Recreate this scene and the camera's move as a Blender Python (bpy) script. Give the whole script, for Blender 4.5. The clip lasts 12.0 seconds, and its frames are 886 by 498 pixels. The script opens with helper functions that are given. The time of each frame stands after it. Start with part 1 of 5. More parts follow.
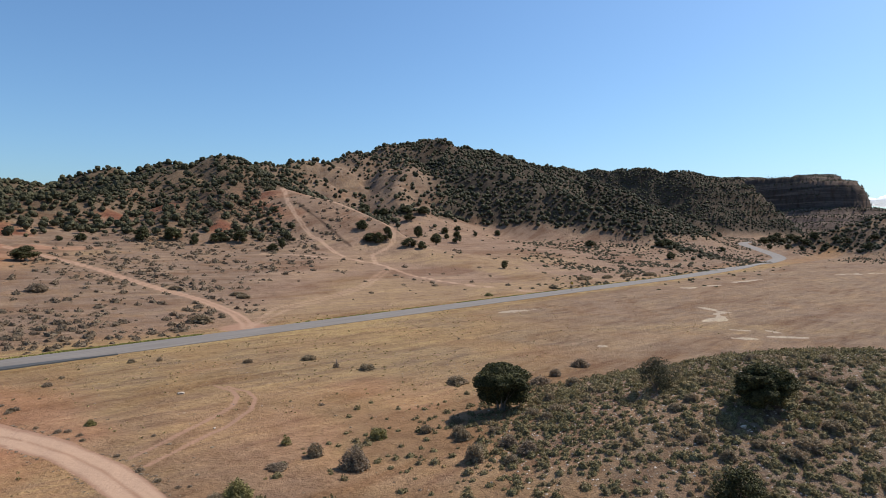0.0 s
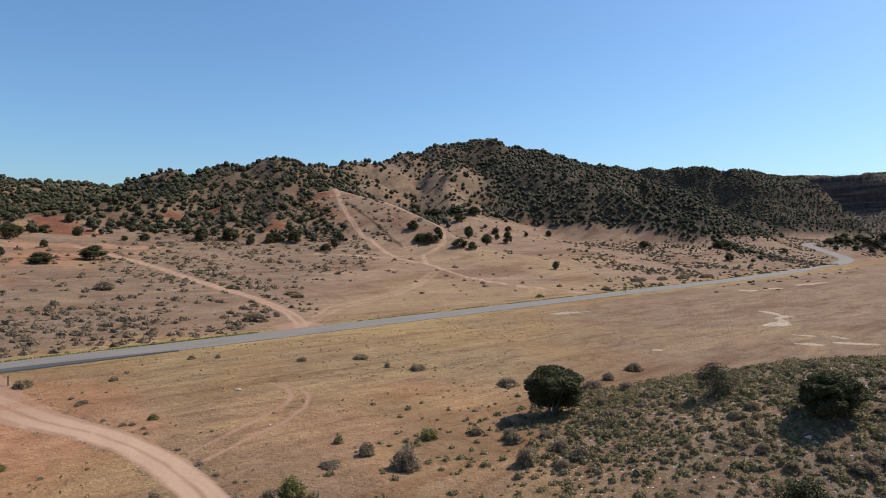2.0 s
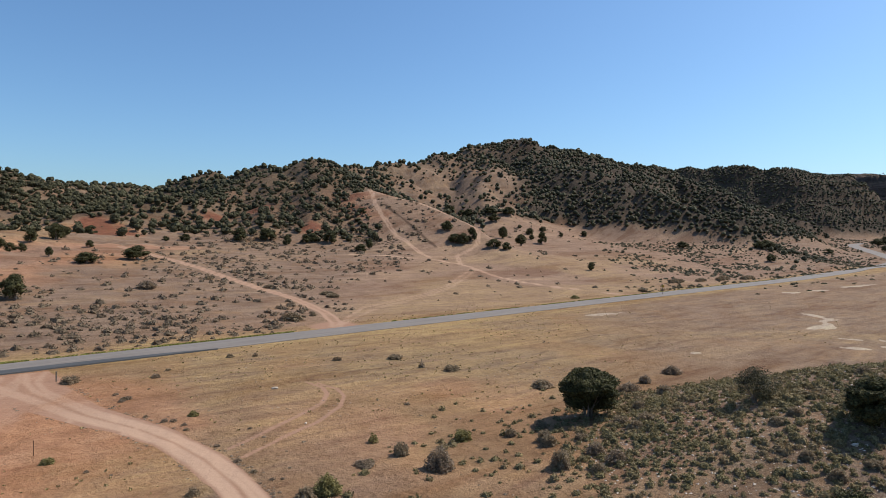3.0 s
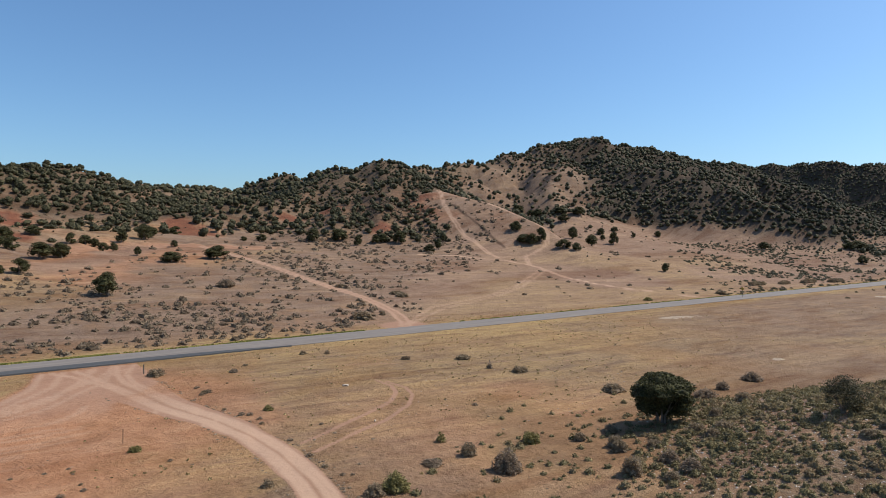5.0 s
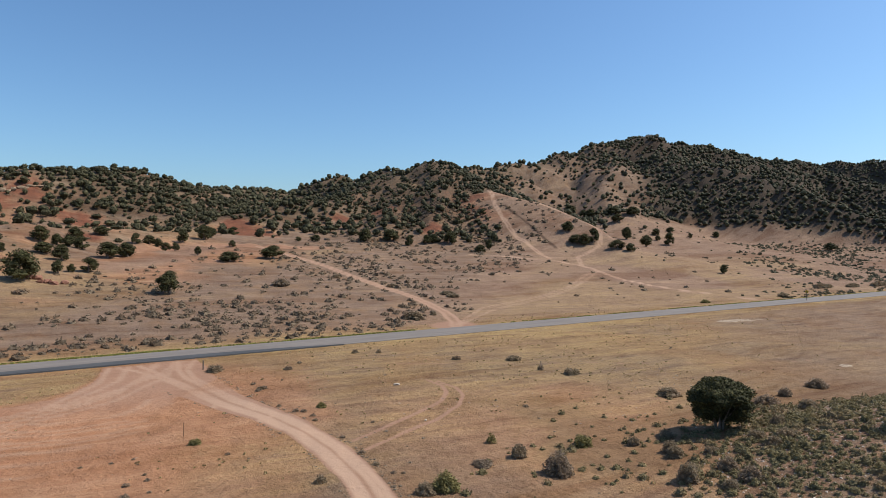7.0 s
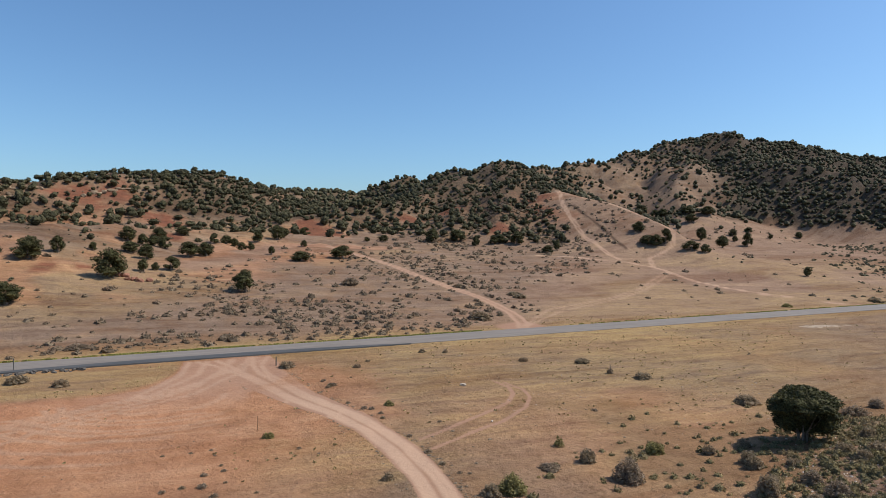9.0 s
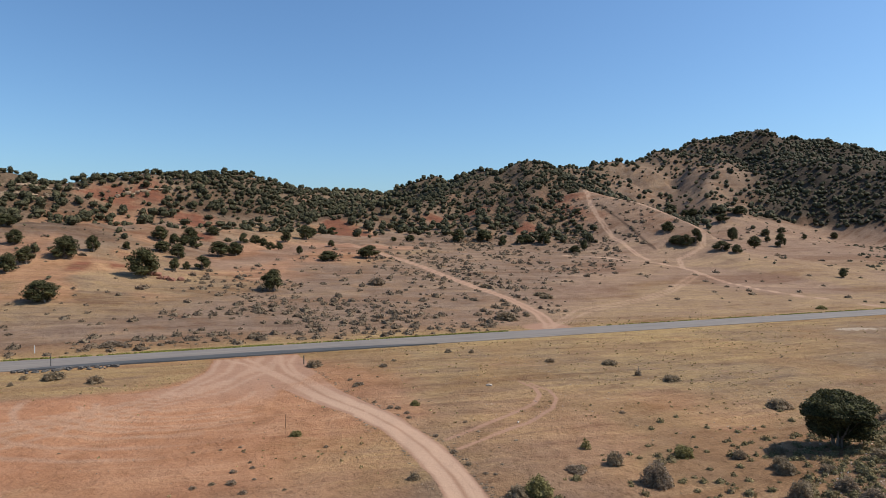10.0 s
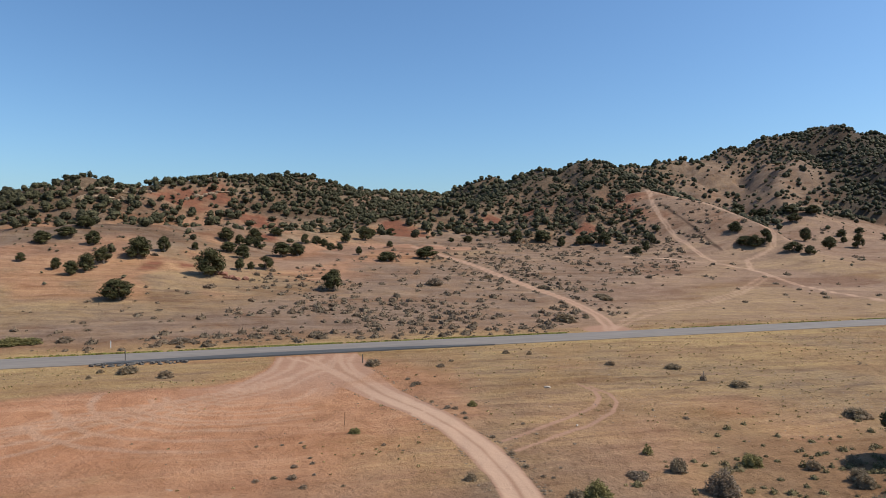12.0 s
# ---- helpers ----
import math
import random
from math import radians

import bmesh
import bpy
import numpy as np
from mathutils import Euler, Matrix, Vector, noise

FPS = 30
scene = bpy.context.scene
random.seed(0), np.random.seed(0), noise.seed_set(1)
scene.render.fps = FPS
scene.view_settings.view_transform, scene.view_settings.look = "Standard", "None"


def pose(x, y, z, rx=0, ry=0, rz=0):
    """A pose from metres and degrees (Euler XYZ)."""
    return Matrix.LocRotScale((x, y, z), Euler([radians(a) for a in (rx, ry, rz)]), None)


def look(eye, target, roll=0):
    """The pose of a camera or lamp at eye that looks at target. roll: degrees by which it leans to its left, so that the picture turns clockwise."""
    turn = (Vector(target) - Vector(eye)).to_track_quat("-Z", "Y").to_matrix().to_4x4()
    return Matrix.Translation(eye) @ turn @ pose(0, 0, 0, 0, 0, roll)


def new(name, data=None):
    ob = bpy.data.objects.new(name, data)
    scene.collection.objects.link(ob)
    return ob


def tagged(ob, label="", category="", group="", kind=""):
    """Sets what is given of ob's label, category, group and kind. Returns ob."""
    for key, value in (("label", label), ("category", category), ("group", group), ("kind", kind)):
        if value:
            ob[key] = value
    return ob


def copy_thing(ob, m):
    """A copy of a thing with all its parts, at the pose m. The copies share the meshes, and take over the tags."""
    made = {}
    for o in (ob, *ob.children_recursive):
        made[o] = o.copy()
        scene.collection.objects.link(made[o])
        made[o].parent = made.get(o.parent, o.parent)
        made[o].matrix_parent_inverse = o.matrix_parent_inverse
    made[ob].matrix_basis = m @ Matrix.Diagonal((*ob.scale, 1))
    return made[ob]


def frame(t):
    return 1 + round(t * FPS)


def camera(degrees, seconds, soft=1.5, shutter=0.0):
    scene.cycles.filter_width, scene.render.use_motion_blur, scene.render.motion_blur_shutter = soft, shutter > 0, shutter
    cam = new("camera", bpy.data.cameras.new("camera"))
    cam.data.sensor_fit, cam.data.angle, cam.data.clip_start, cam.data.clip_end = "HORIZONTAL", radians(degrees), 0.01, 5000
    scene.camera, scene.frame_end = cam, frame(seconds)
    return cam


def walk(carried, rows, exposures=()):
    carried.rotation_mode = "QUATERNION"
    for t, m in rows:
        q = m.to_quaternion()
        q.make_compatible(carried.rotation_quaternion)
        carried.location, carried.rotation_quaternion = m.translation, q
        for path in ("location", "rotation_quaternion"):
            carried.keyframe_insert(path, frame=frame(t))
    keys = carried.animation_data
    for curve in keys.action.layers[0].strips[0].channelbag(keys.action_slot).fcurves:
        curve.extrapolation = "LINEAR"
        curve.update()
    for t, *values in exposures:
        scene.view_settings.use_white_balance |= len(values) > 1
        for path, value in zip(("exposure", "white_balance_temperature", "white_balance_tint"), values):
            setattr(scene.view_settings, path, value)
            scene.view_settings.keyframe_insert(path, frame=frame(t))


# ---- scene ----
cam = camera(69.48, 12.0, soft=0.5)
EYE = 17.0
# seconds, place (east, north, up from the eye), yaw, pitch, roll
ROWS = [
    (0.0, -0.000, -0.000, -0.000, 0.522, -1.194, 0.153),
    (0.5, -0.000, -0.001, 0.047, 1.209, -1.203, 0.157),
    (1.0, -0.055, 0.074, 0.057, 2.136, -1.178, 0.170),
    (1.5, -0.053, 0.018, 0.117, 3.540, -1.193, 0.213),
    (2.0, -0.072, 0.068, 0.113, 5.030, -1.192, 0.228),
    (2.5, -0.095, 0.062, 0.136, 6.500, -1.188, 0.225),
    (3.0, -0.089, 0.047, 0.152, 8.080, -1.171, 0.232),
    (5.0, -0.054, 0.100, 0.165, 14.219, -1.172, 0.225),
    (5.5, -0.032, 0.118, 0.181, 15.361, -1.176, 0.207),
    (6.0, -0.043, 0.083, 0.180, 16.447, -1.152, 0.222),
    (6.5, -0.063, 0.120, 0.175, 17.556, -1.165, 0.231),
    (7.0, -0.043, 0.081, 0.161, 18.772, -1.153, 0.257),
    (9.0, -0.101, 0.146, 0.161, 24.743, -1.149, 0.329),
    (9.5, -0.096, 0.129, 0.190, 25.946, -1.171, 0.341),
    (10.0, -0.076, 0.118, 0.216, 27.107, -1.184, 0.384),
    (10.5, -0.110, 0.188, 0.216, 28.192, -1.177, 0.370),
    (11.0, -0.098, 0.174, 0.205, 29.370, -1.154, 0.346),
    (11.5, -0.109, 0.215, 0.157, 30.744, -1.138, 0.356),
    (12.0, -0.103, 0.254, 0.130, 32.286, -1.127, 0.337),
]
walk(cam, [(t, pose(x, y, EYE + z, 90 + pitch, 0, yaw) @ pose(0, 0, 0, 0, 0, roll)) for t, x, y, z, yaw, pitch, roll in ROWS],
     exposures=[(0.0, 0.0), (12.0, 0.0)])

# ---- daylight ----
SUN_AZIMUTH, SUN_ELEVATION = 60.0, 50.0
world = bpy.data.worlds.new("sky")
scene.world = world
world.use_nodes = True
sky = world.node_tree.nodes.new("ShaderNodeTexSky")
sky.sky_type, sky.sun_disc = "NISHITA", False
sky.sun_elevation, sky.sun_rotation = radians(SUN_ELEVATION), radians(SUN_AZIMUTH)
sky.altitude, sky.air_density, sky.dust_density, sky.ozone_density = 0, 1.0, 1.0, 5.0
back = world.node_tree.nodes["Background"]
back.inputs["Strength"].default_value = 0.138
clear = world.node_tree.nodes.new("ShaderNodeMix")
clear.data_type, clear.blend_type = "RGBA", "MULTIPLY"
clear.inputs[0].default_value, clear.inputs[7].default_value = 1.0, (0.80, 0.97, 1.06, 1)
world.node_tree.links.new(sky.outputs["Color"], clear.inputs[6])
world.node_tree.links.new(clear.outputs[2], back.inputs["Color"])
sun = new("sun", bpy.data.lights.new("sun", "SUN"))
sun.data.energy, sun.data.angle, sun.data.color = 4.7, radians(0.55), (1.0, 0.93, 0.83)
a, e = radians(SUN_AZIMUTH), radians(SUN_ELEVATION)
sun.matrix_world = look((300 * math.sin(a) * math.cos(e), 300 * math.cos(a) * math.cos(e), 300 * math.sin(e)), (0, 0, 0))


# ---- materials ----
class Nodes:
    """A small helper to wire a material's nodes."""

    def __init__(self, name, roughness=0.9):
        self.material = bpy.data.materials.new(name)
        self.material.use_nodes = True
        self.tree = self.material.node_tree
        self.shader = self.tree.nodes["Principled BSDF"]
        self.shader.inputs["Roughness"].default_value = roughness
        self.shader.inputs["Specular IOR Level"].default_value = 0.25
        self.place = self.tree.nodes.new("ShaderNodeNewGeometry").outputs["Position"]

    def put(self, socket, value):
        if hasattr(value, "is_linked"):
            self.tree.links.new(value, socket)
        elif isinstance(value, (tuple, list)) and len(value) == 3 and len(socket.default_value) == 4:
            socket.default_value = (*value, 1)
        else:
            socket.default_value = value

    def noise(self, scale, detail=4.0, rough=0.6, stretch=None, warp=0.0):
        n = self.tree.nodes.new("ShaderNodeTexNoise")
        n.inputs["Scale"].default_value, n.inputs["Detail"].default_value = scale, detail
        n.inputs["Roughness"].default_value, n.inputs["Distortion"].default_value = rough, warp
        place = self.place
        if stretch:
            m = self.tree.nodes.new("ShaderNodeMapping")
            m.vector_type = "TEXTURE"
            m.inputs["Rotation"].default_value, m.inputs["Scale"].default_value = (0, 0, radians(stretch[0])), tuple(1 / v for v in stretch[1])
            self.tree.links.new(place, m.inputs["Vector"])
            place = m.outputs["Vector"]
        self.tree.links.new(place, n.inputs["Vector"])
        return n.outputs["Fac"]

    def between(self, value, low, high, to_low=0.0, to_high=1.0):
        n = self.tree.nodes.new("ShaderNodeMapRange")
        n.interpolation_type = "SMOOTHSTEP"
        if low > high:
            low, high, to_low, to_high = high, low, to_high, to_low
        for key, v in (("From Min", low), ("From Max", high), ("To Min", to_low), ("To Max", to_high)):
            n.inputs[key].default_value = v
        self.put(n.inputs["Value"], value)
        return n.outputs["Result"]

    def sum(self, kind, a, b):
        n = self.tree.nodes.new("ShaderNodeMath")
        n.operation = kind
        self.put(n.inputs[0], a)
        self.put(n.inputs[1], b)
        return n.outputs[0]

    def mix(self, factor, a, b, kind="MIX"):
        n = self.tree.nodes.new("ShaderNodeMix")
        n.data_type, n.blend_type = "RGBA", kind
        self.put(n.inputs[0], factor)
        self.put(n.inputs[6], a)
        self.put(n.inputs[7], b)
        return n.outputs[2]

    def zones(self, name):
        n = self.tree.nodes.new("ShaderNodeAttribute")
        n.attribute_name = name
        s = self.tree.nodes.new("ShaderNodeSeparateColor")
        self.tree.links.new(n.outputs["Color"], s.inputs[0])
        return (*s.outputs[:3], n.outputs["Alpha"])

    def random(self, kind="Object"):
        if kind == "Object":
            return self.tree.nodes.new("ShaderNodeObjectInfo").outputs["Random"]
        return self.tree.nodes.new("ShaderNodeNewGeometry").outputs["Random Per Island"]

    def done(self, colour, bump=None, strength=0.5, depth=0.05):
        self.put(self.shader.inputs["Base Color"], colour)
        if bump is not None:
            n = self.tree.nodes.new("ShaderNodeBump")
            n.inputs["Strength"].default_value, n.inputs["Distance"].default_value = strength, depth
            self.put(n.inputs["Height"], bump)
            self.tree.links.new(n.outputs["Normal"], self.shader.inputs["Normal"])
        return self.material


def ground_material():
    n = Nodes("desert_soil", 0.95)
    n.shader.inputs["Specular IOR Level"].default_value = 0.1
    track, red, grass, white = n.zones("zones_a")
    grey, rock, gully, scrub = n.zones("zones_b")
    rut, crown, bare, deep = n.zones("zones_c")
    field, hill_shade, strata, _ = n.zones("zones_d")
    big, mid, fine = n.noise(0.03, 4), n.noise(0.22, 6, 0.65, warp=0.6), n.noise(2.2, 8, 0.7)
    lane, thread = n.noise(1.0, 7, 0.66, (50.2, (0.02, 0.085, 0.05)), 0.6), n.noise(1.0, 8, 0.7, (44, (0.09, 0.42, 0.2)), 0.5)
    soil = n.mix(n.between(mid, 0.35, 0.65), (0.285, 0.175, 0.102), (0.375, 0.245, 0.148))
    soil = n.mix(n.between(big, 0.42, 0.62), soil, (0.365, 0.215, 0.115))
    soil = n.mix(n.sum("MULTIPLY", grey, n.between(mid, 0.3, 0.6, 0.4, 0.95)), soil, n.mix(n.between(thread, 0.4, 0.6), (0.252, 0.177, 0.133), (0.312, 0.225, 0.168)))
    soil = n.mix(n.sum("MULTIPLY", field, n.between(mid, 0.3, 0.6, 0.5, 1)), soil, n.mix(n.between(lane, 0.4, 0.6), (0.372, 0.252, 0.178), (0.33, 0.218, 0.155)))
    dry = n.mix(n.between(fine, 0.35, 0.65), (0.39, 0.262, 0.118), (0.47, 0.34, 0.175))
    soil = n.mix(n.sum("MULTIPLY", grass, n.between(thread, 0.36, 0.6, 0.25, 1)), soil, dry)
    earth = n.mix(n.between(mid, 0.35, 0.7), (0.52, 0.238, 0.124), (0.60, 0.318, 0.18))
    earth = n.mix(n.sum("MULTIPLY", n.between(thread, 0.5, 0.64), 0.5), earth, (0.66, 0.385, 0.235))
    earth = n.mix(deep, earth, n.mix(n.between(mid, 0.35, 0.7), (0.19, 0.072, 0.046), (0.31, 0.135, 0.082)))
    soil = n.mix(n.sum("MULTIPLY", red, n.between(mid, 0.25, 0.55, 0.5, 1)), soil, earth)
    stone = n.mix(n.between(fine, 0.4, 0.6), (0.17, 0.122, 0.086), (0.37, 0.285, 0.205))
    soil = n.mix(n.sum("MULTIPLY", rock, n.between(fine, 0.47, 0.6)), soil, stone)
    # dark litter on the hills; it also paints shade into the far slopes
    soil = n.mix(n.sum("MULTIPLY", scrub, n.between(n.noise(0.8, 7, 0.72), 0.36, 0.52, 0.3, 0.9)), soil, (0.135, 0.10, 0.066))
    # shade of the wooded slopes, put into the soil colour
    soil = n.mix(hill_shade, soil, n.mix(n.between(fine, 0.4, 0.6), (0.055, 0.043, 0.033), (0.115, 0.09, 0.068)))
    layer = n.noise(1.0, 5, 0.7, (0, (0.004, 0.004, 0.16)), 0.3)
    soil = n.mix(strata, soil, n.mix(n.between(layer, 0.42, 0.58), (0.085, 0.066, 0.060), (0.20, 0.148, 0.124)))
    ruts = n.mix(n.between(fine, 0.3, 0.7), (0.40, 0.236, 0.16), (0.45, 0.28, 0.195))
    soil = n.mix(n.between(n.sum("ADD", track, n.sum("MULTIPLY", n.sum("SUBTRACT", mid, 0.5), 0.3)), 0.15, 0.8), soil, ruts)
    soil = n.mix(n.sum("MULTIPLY", crown, n.between(fine, 0.3, 0.6, 0.4, 0.9)), soil, (0.34, 0.20, 0.125))
    soil = n.mix(n.sum("MULTIPLY", rut, 0.9), soil, (0.60, 0.408, 0.288))
    # the gully's shade as a dark line in the colour; no channel is cut
    soil = n.mix(gully, soil, (0.13, 0.085, 0.06))
    ragged = n.sum("ADD", n.sum("MULTIPLY", n.sum("SUBTRACT", mid, 0.5), 1.2), n.sum("MULTIPLY", n.sum("SUBTRACT", n.noise(0.7, 5, 0.7), 0.5), 1.6))
    soil = n.mix(n.between(n.sum("ADD", white, ragged), 0.40, 0.56), soil, n.mix(n.between(fine, 0.4, 0.6), (0.50, 0.40, 0.30), (0.60, 0.50, 0.39)))
    # clods, litter and pale grit at several sizes
    loose = n.sum("SUBTRACT", 1.0, n.sum("MAXIMUM", track, n.sum("MULTIPLY", bare, 0.75)))
    # bands of rusty litter, bleached straw and grey gravel that follow the valley
    for value, low, high, share, tone in ((lane, 0.52, 0.62, 0.65, (0.74, 0.63, 0.55)), (lane, 0.47, 0.37, 0.7, (1.2, 1.22, 1.14)), (thread, 0.52, 0.63, 0.42, (1.22, 1.22, 1.2)), (thread, 0.47, 0.37, 0.42, (0.72, 0.66, 0.62))):
        soil = n.mix(n.sum("MULTIPLY", n.sum("MULTIPLY", n.between(value, low, high), share), loose), soil, tone, "MULTIPLY")
    for size, low, high, share, tone in ((0.25, 0.48, 0.60, 0.25, (0.70, 0.64, 0.58)), (0.9, 0.55, 0.60, 0.42, (0.56, 0.52, 0.48)), (1.3, 0.58, 0.63, 0.4, (1.4, 1.4, 1.4)),
                                         (3.2, 0.57, 0.61, 0.6, (0.46, 0.43, 0.40)), (5.0, 0.58, 0.62, 0.6, (1.5, 1.5, 1.5)), (9.0, 0.56, 0.60, 0.5, (0.56, 0.53, 0.50)), (7.0, 0.57, 0.61, 0.6, (1.45, 1.45, 1.45))):
        soil = n.mix(n.sum("MULTIPLY", n.sum("MULTIPLY", n.between(n.noise(size, 8, 0.72), low, high), share), loose), soil, tone, "MULTIPLY")
    soil = n.mix(1.0, soil, (0.75, 0.715, 0.68), "MULTIPLY")
    relief = n.sum("ADD", fine, n.sum("MULTIPLY", n.noise(0.6, 10, 0.7), 2.0))
    return n.done(soil, n.sum("MULTIPLY", n.sum("SUBTRACT", relief, 1.5), n.between(track, 0.2, 0.8, 1.0, 0.25)), 0.9, 0.24)


def leaf_material(name, dark, light, dry=None, share=0.2, grain=6.0, thin=0.2):
    n = Nodes(name, 0.75)
    r = n.random("Island")
    c = n.mix(r, dark, light)
    fleck = n.noise(grain, 4, 0.75)
    c = n.mix(n.between(fleck, 0.38, 0.54), tuple(0.6 * v for v in dark), c)
    if dry:
        c = n.mix(n.between(n.noise(0.35, 3), 0.62 - share * 0.5, 0.75), c, dry)
    n.done(c, fleck, 0.8, 0.5 / grain)
    # thin leaves let some light through
    veil = n.tree.nodes.new("ShaderNodeBsdfTranslucent")
    both = n.tree.nodes.new("ShaderNodeMixShader")
    both.inputs[0].default_value = thin
    n.put(veil.inputs["Color"], c)
    n.tree.links.new(n.shader.outputs[0], both.inputs[1])
    n.tree.links.new(veil.outputs[0], both.inputs[2])
    n.tree.links.new(both.outputs[0], n.tree.nodes["Material Output"].inputs["Surface"])
    return n.material


def plain_material(name, a, b, scale=6.0, roughness=0.85, stretch=None, metal=0.0, depth=0.01):
    n = Nodes(name, roughness)
    n.shader.inputs["Metallic"].default_value = metal
    f = n.noise(scale, 6, 0.65, stretch)
    c = n.mix(n.between(f, 0.35, 0.65), a, b)
    c = n.mix(n.sum("MULTIPLY", n.between(n.noise(scale * 0.15, 4), 0.45, 0.7), 0.35), c, tuple(0.6 * v for v in a))
    return n.done(c, f, 0.5, depth)


def asphalt_material(name, a, b):
    n = Nodes(name, 0.8)
    n.shader.inputs["Specular IOR Level"].default_value = 0.35
    c = n.mix(n.between(n.noise(0.5, 6, 0.7, (50.2, (0.2, 2.5, 1))), 0.35, 0.65), a, b)
    c = n.mix(n.sum("MULTIPLY", n.between(n.noise(14, 4, 0.8), 0.5, 0.7), 0.4), c, tuple(0.7 * v for v in a))
    return n.done(c, n.noise(40, 3), 0.3, 0.01)


SOIL = ground_material()
JUNIPER = leaf_material("juniper_foliage", (0.044, 0.043, 0.016), (0.142, 0.132, 0.050), grain=5.0)
JUNIPER_FAR = leaf_material("juniper_foliage_distant", (0.050, 0.047, 0.022), (0.142, 0.126, 0.060), grain=2.5)
SAGE = leaf_material("sagebrush_foliage", (0.165, 0.134, 0.060), (0.355, 0.29, 0.142), (0.30, 0.21, 0.115), share=0.35, grain=9.0, thin=0.3)
SAGE_GREY = leaf_material("grey_sagebrush_foliage", (0.27, 0.205, 0.13), (0.44, 0.34, 0.215), (0.31, 0.215, 0.135), share=0.3, grain=4.0, thin=0.4)
SAGE_BROWN = leaf_material("brown_sagebrush_foliage", (0.165, 0.118, 0.076), (0.35, 0.262, 0.168), (0.22, 0.145, 0.09), share=0.35, grain=4.0, thin=0.35)
SAGE_DARK = leaf_material("hillside_brush_foliage", (0.072, 0.066, 0.034), (0.18, 0.155, 0.086), (0.16, 0.115, 0.07))
SAGE_GREEN = leaf_material("green_shrub_foliage", (0.21, 0.182, 0.066), (0.38, 0.325, 0.135), thin=0.4)
TWIG = leaf_material("dry_twigs", (0.26, 0.192, 0.128), (0.44, 0.335, 0.232), thin=0.4)
STRAW = leaf_material("dry_grass", (0.40, 0.29, 0.13), (0.62, 0.47, 0.23), grain=3.0)
VERGE = leaf_material("verge_grass", (0.22, 0.23, 0.05), (0.50, 0.44, 0.13), grain=3.0)
BARK = plain_material("juniper_bark", (0.12, 0.085, 0.06), (0.27, 0.21, 0.16), 9, 0.9, (0, (1, 1, 0.2)))
ASPHALT = asphalt_material("worn_asphalt", (0.172, 0.145, 0.122), (0.225, 0.193, 0.163))
FRESH = asphalt_material("fresh_asphalt", (0.055, 0.055, 0.055), (0.085, 0.082, 0.078))
STONE = plain_material("pale_stone", (0.44, 0.35, 0.265), (0.66, 0.545, 0.43), 4)
GRAVEL = plain_material("grey_gravel", (0.26, 0.215, 0.18), (0.50, 0.43, 0.37), 0.9)
CLOD = plain_material("brown_clods", (0.13, 0.085, 0.055), (0.40, 0.29, 0.20), 0.9)
RED_STONE = plain_material("red_sandstone", (0.20, 0.085, 0.055), (0.34, 0.17, 0.11), 2)
LEDGE_STONE = plain_material("ledge_sandstone", (0.20, 0.135, 0.085), (0.36, 0.26, 0.165), 1.2)
DARK_STONE = plain_material("dark_riprap", (0.06, 0.055, 0.05), (0.16, 0.14, 0.12), 5)
WOOD = plain_material("weathered_wood", (0.12, 0.09, 0.065), (0.26, 0.21, 0.16), 12, 0.9, (0, (1, 1, 0.15)))
STEEL = plain_material("dull_steel", (0.10, 0.09, 0.08), (0.20, 0.18, 0.16), 20, 0.6, None, 0.6)
WHITE_PAINT = plain_material("white_paint", (0.62, 0.60, 0.56), (0.80, 0.78, 0.74), 15, 0.6)
YELLOW_PAINT = plain_material("sign_yellow", (0.55, 0.33, 0.03), (0.68, 0.43, 0.05), 10, 0.5)
RUST = plain_material("rusty_steel", (0.10, 0.05, 0.03), (0.20, 0.11, 0.07), 20, 0.8)


